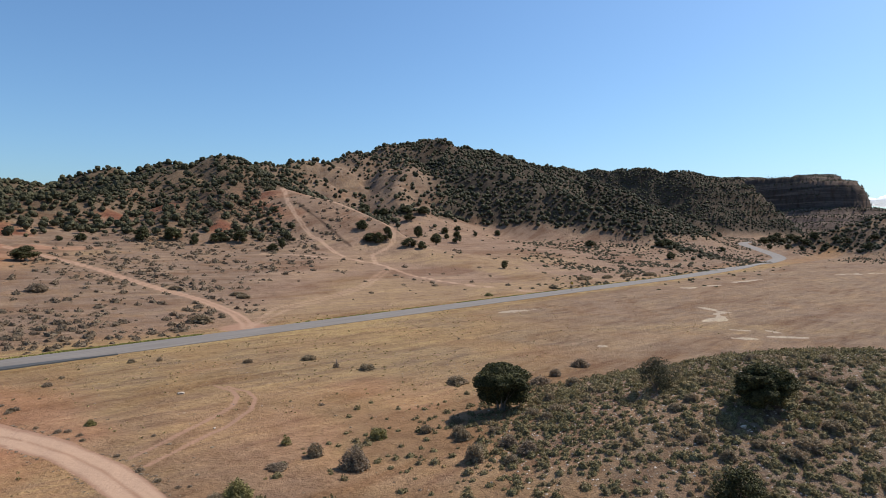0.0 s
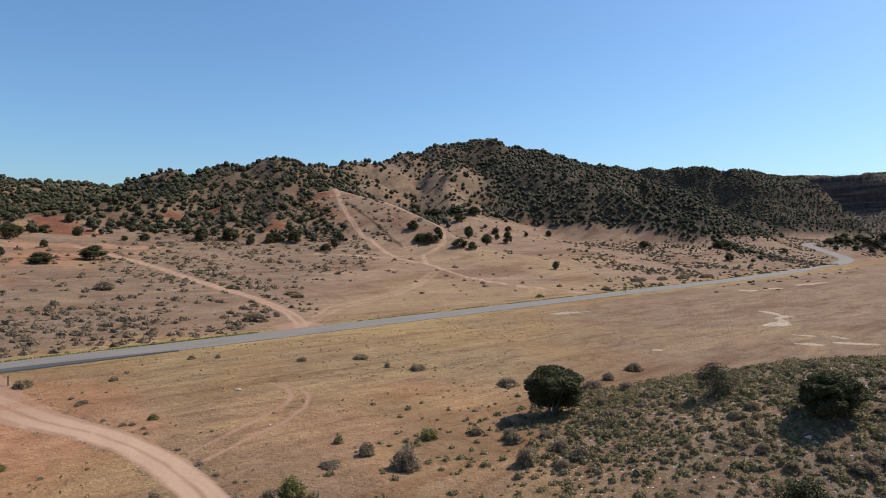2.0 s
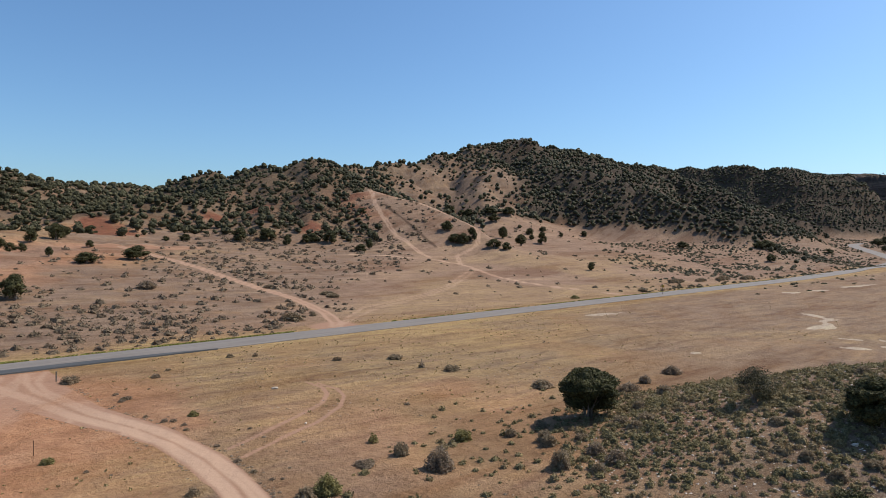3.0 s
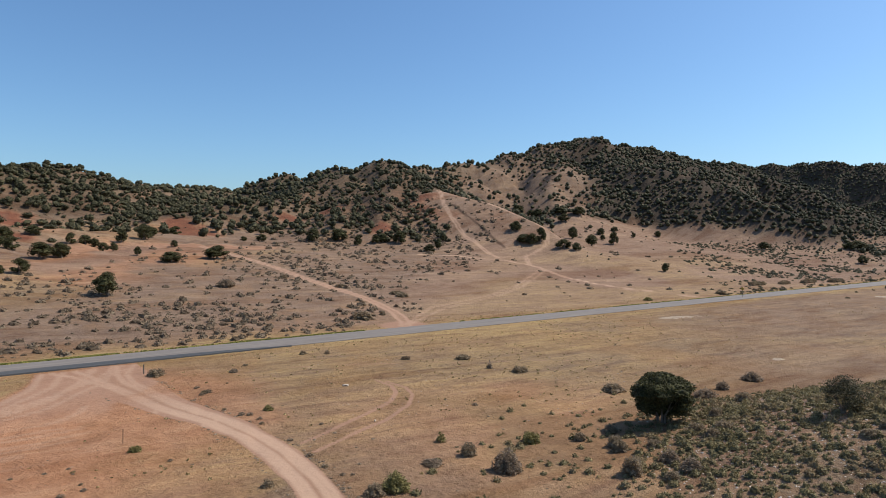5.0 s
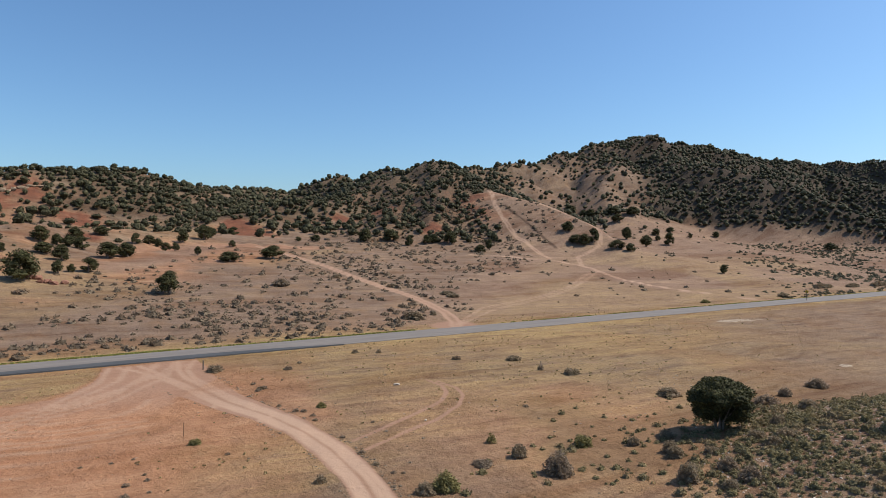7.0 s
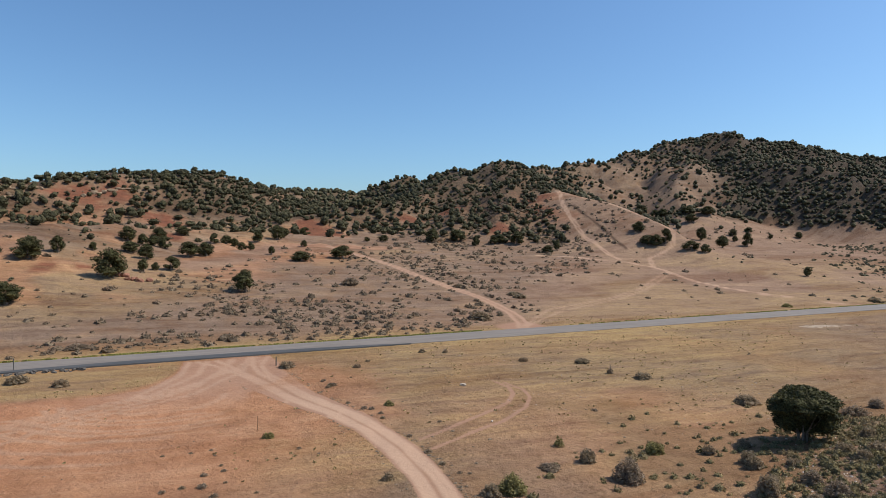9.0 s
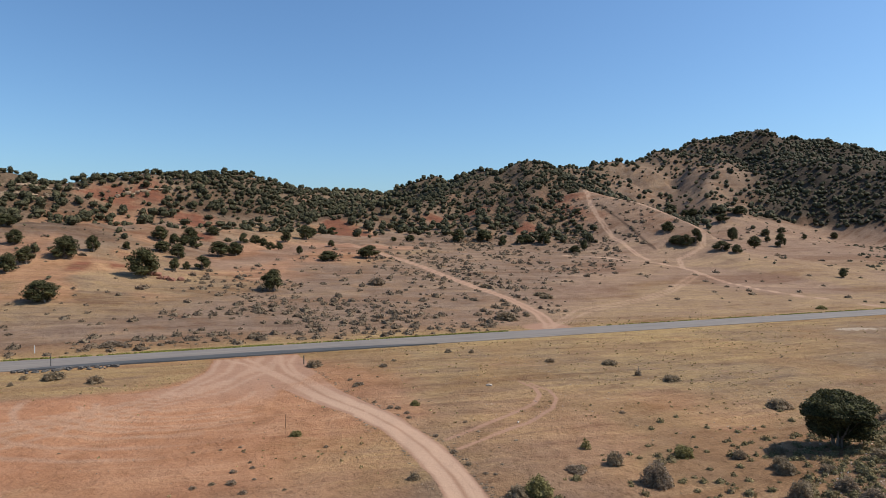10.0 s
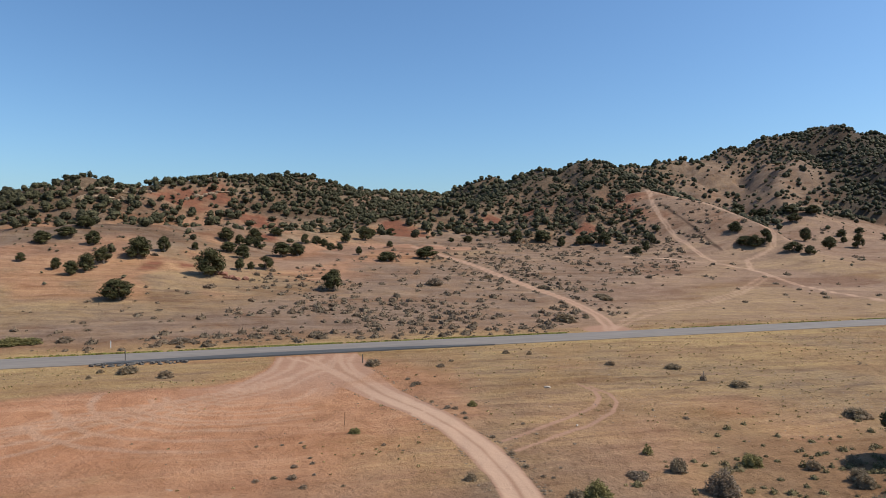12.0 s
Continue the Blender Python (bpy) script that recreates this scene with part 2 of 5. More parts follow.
# crest lines of the hills: (x, y, z) rows, steepness, foot level, profile, blend
RIDGES = [
    ([(-333.1, 107.4, 34.4), (-308.4, 130.9, 34.8), (-275.3, 146.8, 39.7), (-268.4, 170.6, 40.0), (-267.7, 209.6, 46.5), (-264.8, 243.9, 48.9), (-265.1, 279.2, 48.8), (-264.3, 319.9, 47.1), (-260.8, 378.9, 48.1)], 0.4, 12, 1.15, 7),  # red_hill
    ([(-207.7, 55.6, 18.1), (-197.7, 70.8, 18.4), (-191.5, 81.2, 18.8), (-182.9, 99.0, 19.7), (-177.1, 121.9, 19.8), (-171.4, 150.3, 19.5), (-162.5, 183.4, 18.6), (-153.6, 203.5, 16.6)], 0.3, 5, 1.1, 5),  # bank
    ([(-262.3, 402.0, 49.7), (-233.3, 408.0, 56.3), (-223.9, 424.6, 59.9), (-205.6, 433.8, 57.4), (-178.6, 407.6, 58.9), (-141.8, 405.9, 61.7), (-137.1, 449.6, 64.1), (-118.5, 506.3, 72.8), (-95.0, 551.9, 84.7), (-60.5, 596.9, 96.6), (-16.3, 619.8, 107.4), (31.1, 639.2, 102.4), (80.5, 675.2, 96.0), (134.2, 707.4, 88.7), (170.6, 678.9, 69.7)], 0.58, 12, 1.15, 14),  # back
    ([(-141.8, 405.9, 61.7), (-103.6, 360.4, 47.2), (-84.4, 329.4, 40.5), (-65.4, 315.3, 35.1), (-40.6, 297.2, 26.7), (-24.0, 287.0, 21.4), (-12.1, 277.7, 15.4)], 0.36, 8, 1.15, 8),  # track
    ([(-178.6, 407.6, 58.9), (-168.0, 329.6, 39.8), (-169.6, 283.1, 33.0), (-178.6, 259.5, 29.8)], 0.36, 12, 1.1, 8),  # left
    ([(-141.8, 405.9, 61.7), (-116.8, 329.9, 43.7), (-105.1, 289.5, 30.9), (-101.0, 269.7, 22.8)], 0.46, 10, 1.1, 6),  # mid
    ([(-167.5, 406.9, 58.2), (-145.3, 334.8, 39.6), (-126.2, 280.9, 28.0), (-119.6, 259.8, 21.6)], 0.46, 10, 1.1, 6),  # mid2
    ([(-16.0, 609.8, 104.8), (2.5, 550.0, 81.3), (38.3, 508.6, 68.9), (69.3, 475.0, 51.7), (103.7, 443.0, 35.8), (128.2, 420.9, 23.1)], 0.68, 12, 1.1, 8),  # spur1
    ([(131.7, 728.2, 90.8), (190.9, 709.8, 65.9), (247.2, 692.2, 41.7), (298.0, 682.8, 23.5)], 0.85, 10, 1.1, 10),  # spur2
    ([(-55.3, 597.4, 95.7), (-34.2, 518.9, 70.7), (-37.5, 448.4, 47.6), (-26.3, 399.1, 33.7)], 0.4, 14, 1.1, 10),  # spur0
    ([(151.3, 1039.0, 124.9), (256.6, 987.2, 117.1), (306.0, 952.0, 116.2), (357.5, 933.9, 107.0), (433.3, 956.4, 100.9)], 0.95, 14, 1.05, 14),  # far1
    ([(361.1, 943.2, 107.9), (399.5, 916.7, 76.5), (439.1, 898.5, 47.8), (470.2, 882.6, 30.3)], 0.9, 14, 1.05, 14),  # far2
    ([(583.5, 1489.8, 148.9), (609.0, 1370.8, 138.5), (640.6, 1267.3, 131.7), (665.5, 1174.6, 128.5), (668.7, 1138.1, 119.1), (669.5, 1114.3, 109.2)], 2.2, 66, 0.6, 8),  # mesa
    ([(583.8, 1489.7, 120.1), (604.8, 1284.7, 100.5), (663.7, 1152.6, 83.0), (705.4, 1092.0, 66.3), (719.7, 1070.5, 52.3), (802.5, 1010.0, 39.0), (897.5, 926.6, 37.6)], 1.0, 10, 1.0, 12),  # mesafoot
    ([(340.7, 600.0, 18.7), (363.7, 586.4, 27.0), (387.7, 570.8, 36.8), (447.7, 563.9, 51.5), (528.4, 546.3, 60.2)], 0.4, 4, 1.2, 8),  # righthill
]


# ---- the lie of the land ----
ROAD_DIR, ROAD_NORMAL, ROAD_Q = (0.6402, 0.7682), (-0.7682, 0.6402), 97.4


def hash2(ix, iy, seed):
    h = (ix.astype(np.int64) * 374761393 + iy.astype(np.int64) * 668265263 + seed * 974634777) & 0xFFFFFFFF
    h = ((h ^ (h >> 13)) * 1274126177) & 0xFFFFFFFF
    return ((h ^ (h >> 16)) & 0xFFFFFF) / 16777215.0


def value_noise(x, y, seed=0):
    """Smooth noise, 0 to 1, one cell a unit."""
    ix, iy = np.floor(x), np.floor(y)
    fx, fy = x - ix, y - iy
    fx, fy = fx * fx * fx * (fx * (fx * 6 - 15) + 10), fy * fy * fy * (fy * (fy * 6 - 15) + 10)
    a, b = hash2(ix, iy, seed), hash2(ix + 1, iy, seed)
    c, d = hash2(ix, iy + 1, seed), hash2(ix + 1, iy + 1, seed)
    return (a + (b - a) * fx) * (1 - fy) + (c + (d - c) * fx) * fy


def fbm(x, y, octaves=4, seed=0):
    total, size = np.zeros_like(x), 0.5
    for n in range(octaves):
        total = total + size * value_noise(x * 2 ** n + 17.3 * n, y * 2 ** n - 9.1 * n, seed + n)
        size *= 0.5
    return total / (1 - 0.5 ** octaves)


def step(a, b, v):
    v = np.clip((v - a) / (b - a), 0, 1)
    return v * v * (3 - 2 * v)


def nearest(x, y, line):
    """Distance to a polyline of (x, y, ...) rows, and the rows' further values at the nearest place."""
    best, values = np.full(x.shape, 1e9), np.zeros(x.shape + (len(line[0]) - 2,))
    for a, b in zip(line[:-1], line[1:]):
        ax, ay, dx, dy = a[0], a[1], b[0] - a[0], b[1] - a[1]
        k = np.clip(((x - ax) * dx + (y - ay) * dy) / (dx * dx + dy * dy), 0, 1)
        d = np.hypot(x - ax - k * dx, y - ay - k * dy)
        m = d < best
        best = np.where(m, d, best)
        for n in range(values.shape[-1]):
            values[..., n] = np.where(m, a[2 + n] + k * (b[2 + n] - a[2 + n]), values[..., n])
    return best, values


def ridge_height(x, y, line, steep, foot, power):
    """Height of a ridge with the crest line of (x, y, z) rows, whose sides fall to the foot level."""
    d, v = nearest(x, y, line)
    if power < 1:  # a flat-topped mesa
        d = np.maximum(d - 30, 0)
    rise = np.maximum(v[..., 0] - foot, 1)
    reach = rise / steep
    d = np.sqrt(d * d + (0.08 * reach) ** 2) - 0.08 * reach
    return foot + rise * np.maximum(1 - d / reach, 0) ** power - 0.3 * np.maximum(d - 0.9 * reach, 0)


def soft_max(a, b, k):
    h = np.maximum(k - np.abs(a - b), 0) / k
    return np.maximum(a, b) + h * h * k * 0.25


def mound(x, y):
    """The scrub-covered knoll."""
    dx, dy = (x - 36) * 0.94 + (y - 56) * 0.34, (y - 56) * 0.94 - (x - 36) * 0.34
    r = np.sqrt((dx / 38) ** 2 + (dy / 27) ** 2)
    return 6.3 * (1 - step(0.05, 1.15, r))


def plain(x, y):
    q = ROAD_NORMAL[0] * x + ROAD_NORMAL[1] * y - ROAD_Q
    s = np.maximum(q - 8, 0)
    s = 112 * np.tanh(s * s / (s + 10) / 112)
    return 0.105 * s + 0.0006 * s * s


BEND = [(216.5, 431.4, 0.0), (240, 468, 0.2), (252, 489, 0.4), (262, 512, 1.3), (270, 540, 3.0), (278, 572, 4.8), (286, 605, 6.8), (297, 645, 8.8), (315, 685, 10.3), (345, 730, 11.0)]
BARE_SPUR = [(-36, 262), (-52, 290), (-72, 318)]


def height(x, y):
    x, y = np.asarray(x, float), np.asarray(y, float)
    low = plain(x, y)
    z = low
    wx, wy = 22 * (fbm(x / 70, y / 70, 3, 5) - 0.5), 22 * (fbm(x / 70, y / 70, 3, 11) - 0.5)
    for line, steep, foot, power, blend in RIDGES:
        z = soft_max(z, ridge_height(x + wx, y + wy, line, steep, foot, power), blend)
    rise = np.maximum(z - low, 0)
    far = step(30, 260, np.hypot(x, y))
    calm, _ = nearest(x, y, BARE_SPUR)
    calm = 0.2 + 0.8 * step(16, 44, calm)
    calm = calm * (1 - 0.75 * step(1050, 1200, np.hypot(x, y)))
    gully = np.abs(fbm(x / 46, y / 46, 4, 21) - 0.5) * 2
    z = z + np.minimum(rise, 40) * 0.34 * (np.minimum(gully - 0.35, 0.1) + 0.07) * step(2, 14, rise) * calm
    z = z + np.minimum(rise, 12) * 0.16 * (fbm(x / 9, y / 9, 3, 41) - 0.5) * calm
    bank, _ = nearest(x, y, RIDGES[1][0])
    z = z + (1 - step(18, 42, bank)) * 2.2 * (np.minimum(np.abs(fbm(x / 17, y / 17, 3, 301) - 0.5) * 2, 0.4) - 0.25)
    # ledges on the red hills
    ledge = step(8, 26, rise) * (1 - step(-110, -60, x)) * step(0.5, 0.62, fbm(x / 60, y / 60, 2, 77))
    z = z + ledge * 1.6 * (step(0.35, 0.65, (z / 5.5 + 1.2 * fbm(x / 35, y / 35, 2, 79)) % 1.0) - 0.5)
    # the banded wall of the mesa
    wall = step(900, 1050, np.hypot(x, y)) * step(330, 430, x) * step(12, 30, rise)
    z = z + wall * 5 * (step(0.4, 0.55, (z / 13 + 0.25 * fbm(x / 120, y / 120, 2, 83)) % 1.0) - 0.5)
    z = z + mound(x, y)
    q = np.abs(ROAD_NORMAL[0] * x + ROAD_NORMAL[1] * y - ROAD_Q)
    rough = step(5, 14, q)
    z = z + rough * (0.5 * (fbm(x / 16, y / 16, 3, 51) - 0.5) + 0.22 * (fbm(x / 2.5, y / 2.5, 2, 61) - 0.5) + far * 1.2 * (fbm(x / 40, y / 40, 3, 71) - 0.5))
    # the valley floor that the road climbs
    d, v = nearest(x, y, BEND)
    near_bend = 1 - step(9, 42, d)
    z = z + (v[..., 0] + 0.25 * (z - low) * step(9, 30, d) - z) * near_bend
    return z - 0.12 * step(4.2, 5.2, q) * (1 - step(6.5, 9, q))


# ---- zones of the soil ----


def along(p, q):
    """A place by its distance along the road and beside it (minus: on the near side)."""
    return (ROAD_DIR[0] * p + ROAD_NORMAL[0] * (ROAD_Q + q), ROAD_DIR[1] * p + ROAD_NORMAL[1] * (ROAD_Q + q))


# the dirt drive, by distance along and beside the road
DRIVE = [(11.5, -9, 5.0), (12.4, -14, 4.2), (13.6, -20, 3.3), (15.0, -28, 2.4), (16.5, -33.6, 1.95), (17.7, -39, 1.7), (18.6, -44, 1.58), (18.9, -50, 1.55), (18.6, -55, 1.5), (18.0, -59.5, 1.5), (15.5, -74, 1.5), (6, -92, 1.5), (-10, -115, 1.5)]
for _ in range(2):  # round the corners
    DRIVE = DRIVE[:1] + [tuple(u + k * (v - u) for u, v in zip(a, b)) for a, b in zip(DRIVE, DRIVE[1:]) for k in (0.25, 0.75)] + DRIVE[-1:]
ENTRY = [(*along(p, q), w) for p, q, w in DRIVE]
# edges of the bare red turnout: (along, beside)
TURNOUT_TOP = ((-120, -60, -30, -14.2, -6.8, -1.4, 2.1, 3.8, 4.9, 5.3, 17, 18.5, 60), (-36, -28, -22.5, -20.8, -20.3, -19.5, -16.4, -12.9, -8.8, -4.2, -4.2, -60, -60))
TURNOUT_LOW = ((-120, -40, -15, -4.6, 1.6, 6.2, 10.7, 14, 18), (-75, -55, -48, -46.7, -40.6, -37, -28.3, -24, -18))


def wheel_lines():
    """Wheel marks that fan out from the road over the turnout and join the drive."""
    lines = []
    for k, o in enumerate((-0.95, -0.5, 0.45, 0.95)):
        p0 = (7.0, 9.5, 14.5, 16.6)[k]
        lines.append([along(p0, -4.6), along(0.5 * p0 + 6.3, -11)] + [along(p + o * (0.55 + 0.27 * w), q) for p, q, w in DRIVE[7:]])
    for p0, p1 in ((6.2, 2.0), (8.5, 3.5), (11.5, 6.0), (14.0, 8.5)):
        lines.append([along(p0, -4.6), along(0.6 * p0 + 0.4 * p1, -14), along(p1 - 3, -23), along(p1 - 12, -29), along(p1 - 30, -36 - p1), along(p1 - 60, -50)])
    for radius, turn in ((9.0, 0.0), (10.4, 0.1), (12.5, 0.5), (13.9, 0.6), (16.0, -0.4), (6.5, 1.0), (19.0, 0.2), (22.0, 0.4)):
        lines.append([along(2.0 - radius * math.cos(turn + 0.25 * k), -24 - 0.9 * radius * math.sin(turn + 0.25 * k)) for k in range(9)])
    for p0, p1 in ((17.0, -4.0), (15.0, -1.0), (12.0, 2.0)):
        lines.append([along(p0, -4.8), along(0.75 * p0 + 0.25 * p1, -12), along(0.4 * p0 + 0.6 * p1, -20), along(p1 - 6, -28), along(p1 - 24, -36)])
    return lines


WHEEL_LINES = wheel_lines()
FAR_TRACK = [(-37.0, 117.0), (-38.9, 122.4), (-43.4, 129.9), (-50.8, 138.6), (-57.4, 143.5), (-67.0, 149.4), (-77.5, 155.9), (-89.9, 164.5), (-104.0, 174.0), (-114.6, 180.0), (-121.6, 182.7), (-133.1, 190.6)]
ORANGE = [(-118.0, 206.1, 6), (-128.0, 197.0, 8), (-136.0, 190.0, 8), (-143.5, 184.3, 6)]
FIELD_TRACKS = [
    [(-37.5, 118.4), (-38.5, 140.8), (-33.6, 154.3), (-28.8, 167.4), (-24.9, 183.6), (-22.7, 208.7), (-21.3, 223.6)],
    [(-36.9, 119.5), (-35.6, 142.4), (-31.0, 155.1), (-26.6, 168.4), (-23.0, 184.1), (-20.9, 208.7), (-20.0, 223.1)],
    [(-66.9, 229.5), (-52.5, 231.7), (-36.0, 233.8), (-27.6, 233.0), (-21.6, 225.6), (-11.7, 210.7), (-2.3, 204.7), (15.0, 199.0), (28.0, 194.9)],
    [(-39.3, 240.0), (-45.3, 250.1), (-53.8, 263.6), (-63.1, 278.0), (-69.7, 289.5), (-76.8, 303.9), (-82.0, 320.0), (-89.4, 343.1)],
    [(-26.1, 229.6), (-30.1, 251.4), (-26.9, 257.8), (-23.4, 269.7), (-24.0, 279.0), (-32, 292), (-48, 304), (-64.0, 316), (-78.8, 328.9), (-89, 342)],
]
LOOPS = [
    [(-24.1, 47.8), (-23.0, 52.1), (-22.1, 58.4), (-21.3, 62.4), (-22.1, 66.4), (-23.6, 69.3), (-26.2, 71.2)],
    [(-22.1, 46.2), (-21.1, 50.8), (-19.7, 56.0), (-19.2, 61.7), (-20.0, 65.8), (-21.7, 68.7), (-25.1, 71.4)],
    [(-46.5, 65.4), (-43.0, 72.5), (-34.6, 78.5), (-22.0, 84.1), (-7.4, 89.2), (12, 97), (40, 112)],
]
GULLY_SHADE = [(-71.2, 301.6), (-60.0, 288.0), (-51.6, 278.1), (-44.4, 265.0), (-39.8, 258.6)]
WASH = [(-130.8, 94.3), (-131.2, 113.5), (-131.0, 132.4), (-131.5, 143.0), (-136.2, 159.4), (-142.2, 173.6)]
RED_SPOTS = [(-162.3, 225.2, 13), (-174.2, 230.8, 9), (-140.6, 170.4, 6), (-137.1, 159.0, 5), (-219.1, 193.9, 11), (-244.4, 179.6, 12), (-248.4, 171.2, 9), (-242.8, 190.3, 12), (-163.6, 148.4, 5), (-138.9, 100.4, 4), (-141.6, 92.3, 5), (-143.9, 275.0, 8), (-93.2, 263.2, 7), (-130.5, 293.7, 9)]
SALT = [
    [(12.7, 141.8, 2.2), (20.4, 149.3, 3.2)],
    [(23.3, 98.8, 0.9), (26.1, 99.4, 0.9)],
    [(78.0, 209.7, 2.9), (85.0, 216.0, 2.2), (92.8, 221.1, 3.5)],
    [(105.2, 235.9, 3.6), (121.3, 249.9, 4.6)],
    [(175.8, 291.1, 5.1), (203.3, 303.6, 7.2)],
    [(60.5, 152.3, 2.5), (61.8, 144.5, 4.1), (58.5, 140.0, 1.9), (57.2, 131.9, 4.1), (52.1, 129.4, 2.6)],
    [(51.4, 117.2, 1.9), (53.8, 115.9, 2.0)],
    [(55.0, 108.4, 3.0), (59.0, 107.0, 2.6)],
    [(57.6, 116.0, 1.4), (58.4, 113.4, 1.2)],
    [(47.5, 106.2, 1.4), (50.7, 106.1, 1.4)],
    [(46.5, 92.0, 2.6), (52.0, 89.5, 3.5)],
]
# where the woods of the big hill end above the open slope: bearings and distances
FOREST_FOOT = ((-6, -2.7, -0.7, 2.3, 6.7, 10.5, 13.7, 17.6, 19.5), (385, 396, 419, 453, 443, 438, 436, 433, 433))


def bearing(x, y):
    return np.degrees(np.arctan2(x, y))


def apron(x, y):
    """1 on the open pale slope below the woods of the big hill."""
    a, r = bearing(x, y), np.hypot(x, y)
    return step(-7, -4, a) * (1 - step(18, 20, a)) * (1 - step(-5, 7, r - np.interp(a, *FOREST_FOOT) + 14 * (fbm(x / 14, y / 14, 3, 141) - 0.5)))


def open_slope(x, y):
    """1 on the thinly wooded face behind the bare spur."""
    a, r = bearing(x, y), np.hypot(x, y)
    return step(-14, -11.5, a) * (1 - step(-2.5, 0.5, a)) * step(395, 425, r) * (1 - step(515, 560, r))


def twin(d, half, w):
    """Two wheel marks with a fainter strip between them."""
    return np.maximum(1 - step(w, w + 0.4, np.abs(d - half)), 0.4 * (1 - step(half + 0.1, half + 0.6, d)))


def road_side(x, y):
    return ROAD_NORMAL[0] * x + ROAD_NORMAL[1] * y - ROAD_Q


def right_hill(x, y):
    """1 on the open hill on the near side of the road bend."""
    return step(27.5, 29.5, np.degrees(np.arctan2(x, y))) * (1 - step(800, 900, np.hypot(x, y)))


def zone_values(x, y, z):
    """Shares of track, red earth, dry grass, salt crust, grey soil, rock, gully shade, litter and painted hill shade at
    each place.
    """
    dist = np.hypot(x, y)
    rise = z - plain(x, y) - mound(x, y)
    q = road_side(x, y)
    wob = fbm(x / 6, y / 6, 3, 91) - 0.5
    n1, n2 = fbm(x / 45, y / 45, 3, 101), fbm(x / 18, y / 18, 3, 111)
    d, half = nearest(x, y, ENTRY)
    half = half[..., 0]
    track = 1 - step(half - 0.25, half + 0.25, d + 0.6 * wob)
    crown = (1 - step(0.15, 0.75, d + 0.5 * wob)) * 0.45
    p = ROAD_DIR[0] * x + ROAD_DIR[1] * y
    top, bottom = np.interp(p, *TURNOUT_TOP), np.interp(p, *TURNOUT_LOW)
    pull = step(-1.2, 1.2, top - q + 2.5 * wob) * step(-4, 5, q - bottom + 8 * wob) * (1 - step(14, 18, p + 0.25 * (q + 12)) * step(10, 14, -q))
    track = track * (0.35 + 0.65 * step(18, 33, -q))
    d, _ = nearest(x, y, FAR_TRACK)
    far_track = np.maximum(0.45 * (1 - step(1.0, 1.7, d + 0.5 * wob)), 0.9 * twin(np.maximum(d + 0.3 * wob, 0), 0.85, 0.25))
    crown = np.maximum(crown, 0.4 * (1 - step(0.2, 0.6, d + 0.4 * wob)))
    track = np.maximum(track, far_track)
    track = np.maximum(track, 0.8 * (1 - step(3, 7, np.hypot(x + 38, y - 118) + 3 * wob)))
    mouth = (1 - step(8, 34, np.hypot(p - 10, q + 9) + 7 * wob)) * (q < -4)
    track = np.maximum(track, 0.7 * mouth * step(0.3, 0.7, pull))
    worn = 0.55 * far_track
    for n, line in enumerate(FIELD_TRACKS):
        d, _ = nearest(x, y, line)
        if n < 2:
            mark = 1 - step(0.15, 0.8, d + 0.5 * wob)
        else:
            mark = twin(np.maximum(d + 0.5 * wob, 0), (0.7, 0.6, 0.55)[n - 2], 0.22)
        track = np.maximum(track, (0.2, 0.2, 0.4, 0.45, 0.35)[n] * mark)
        worn = np.maximum(worn, (0.6, 0.6, 1.0, 0.9, 0.75)[n] * mark)
    for n, line in enumerate(LOOPS):
        d, _ = nearest(x, y, line)
        track = np.maximum(track, (0.85, 0.85, 0.5)[n] * (1 - step(0.1, 0.38, d + 0.3 * wob)))
    d, v = nearest(x, y, ORANGE)
    orange = 1 - step(0.6, 1.2, d / v[..., 0] + 0.8 * wob)
    track = np.maximum(track, 0.45 * orange)
    red_spots = np.zeros_like(x)
    for sx, sy, r in RED_SPOTS:
        red_spots = np.maximum(red_spots, 1 - step(0.5, 1.15, np.hypot(x - sx, y - sy) / r + wob))
    hill_red = step(6, 16, rise) * step(0.48, 0.64, n2 * 0.6 + n1 * 0.4) * (1 - step(-90, 20, x)) * (1 - step(330, 430, dist))
    slope_red = (1 - step(-118, -100, x)) * (1 - step(165, 200, y)) * step(40, 52, q) * step(0.34, 0.56, n2) * 0.5
    near_red = (1 - step(0, 18, np.hypot(x + 56, y - 38) - 20 + 9 * wob)) * 0.8
    mid_red = (1 - step(4, 26, np.hypot((x + 2) / 1.6, y - 58))) * step(0.45, 0.6, n2) * 0.4
    red = np.clip(np.maximum.reduce([pull * 0.95, orange * 0.55, red_spots, hill_red, slope_red, near_red, mid_red, 0.4 * (1 - step(2, 9, np.hypot(x + 9, y - 71) + 5 * wob))]), 0, 1)
    beside = step(-1, 2, q - top) * (1 - step(-6, -3, q)) * (1 - step(4, 6, p)) * step(-40, -25, q)
    red = red * (1 - 0.9 * beside)
    verge = (1 - step(5.5, 13, np.abs(q) + 5 * wob)) * (1 - step(170, 260, x))
    field = step(4, 10, q) * (1 - step(60, 95, q)) * step(-50, -30, x) * (1 - step(40, 80, x)) * step(0.3, 0.5, n1)
    beside = beside + (1 - step(4, 12, np.hypot((x + 29) / 1.2, y - 42.5) + 4 * wob)) * 0.9
    flat = (1 - step(-9, -4, q)) * step(0.34, 0.56, 0.6 * n1 + 0.4 * n2) * (0.75 - 0.6 * step(-15, 35, x))
    edge = (1 - step(0, 14, np.abs(np.hypot((x - 55) / 1.5, y - 75) - 45))) * 0.5
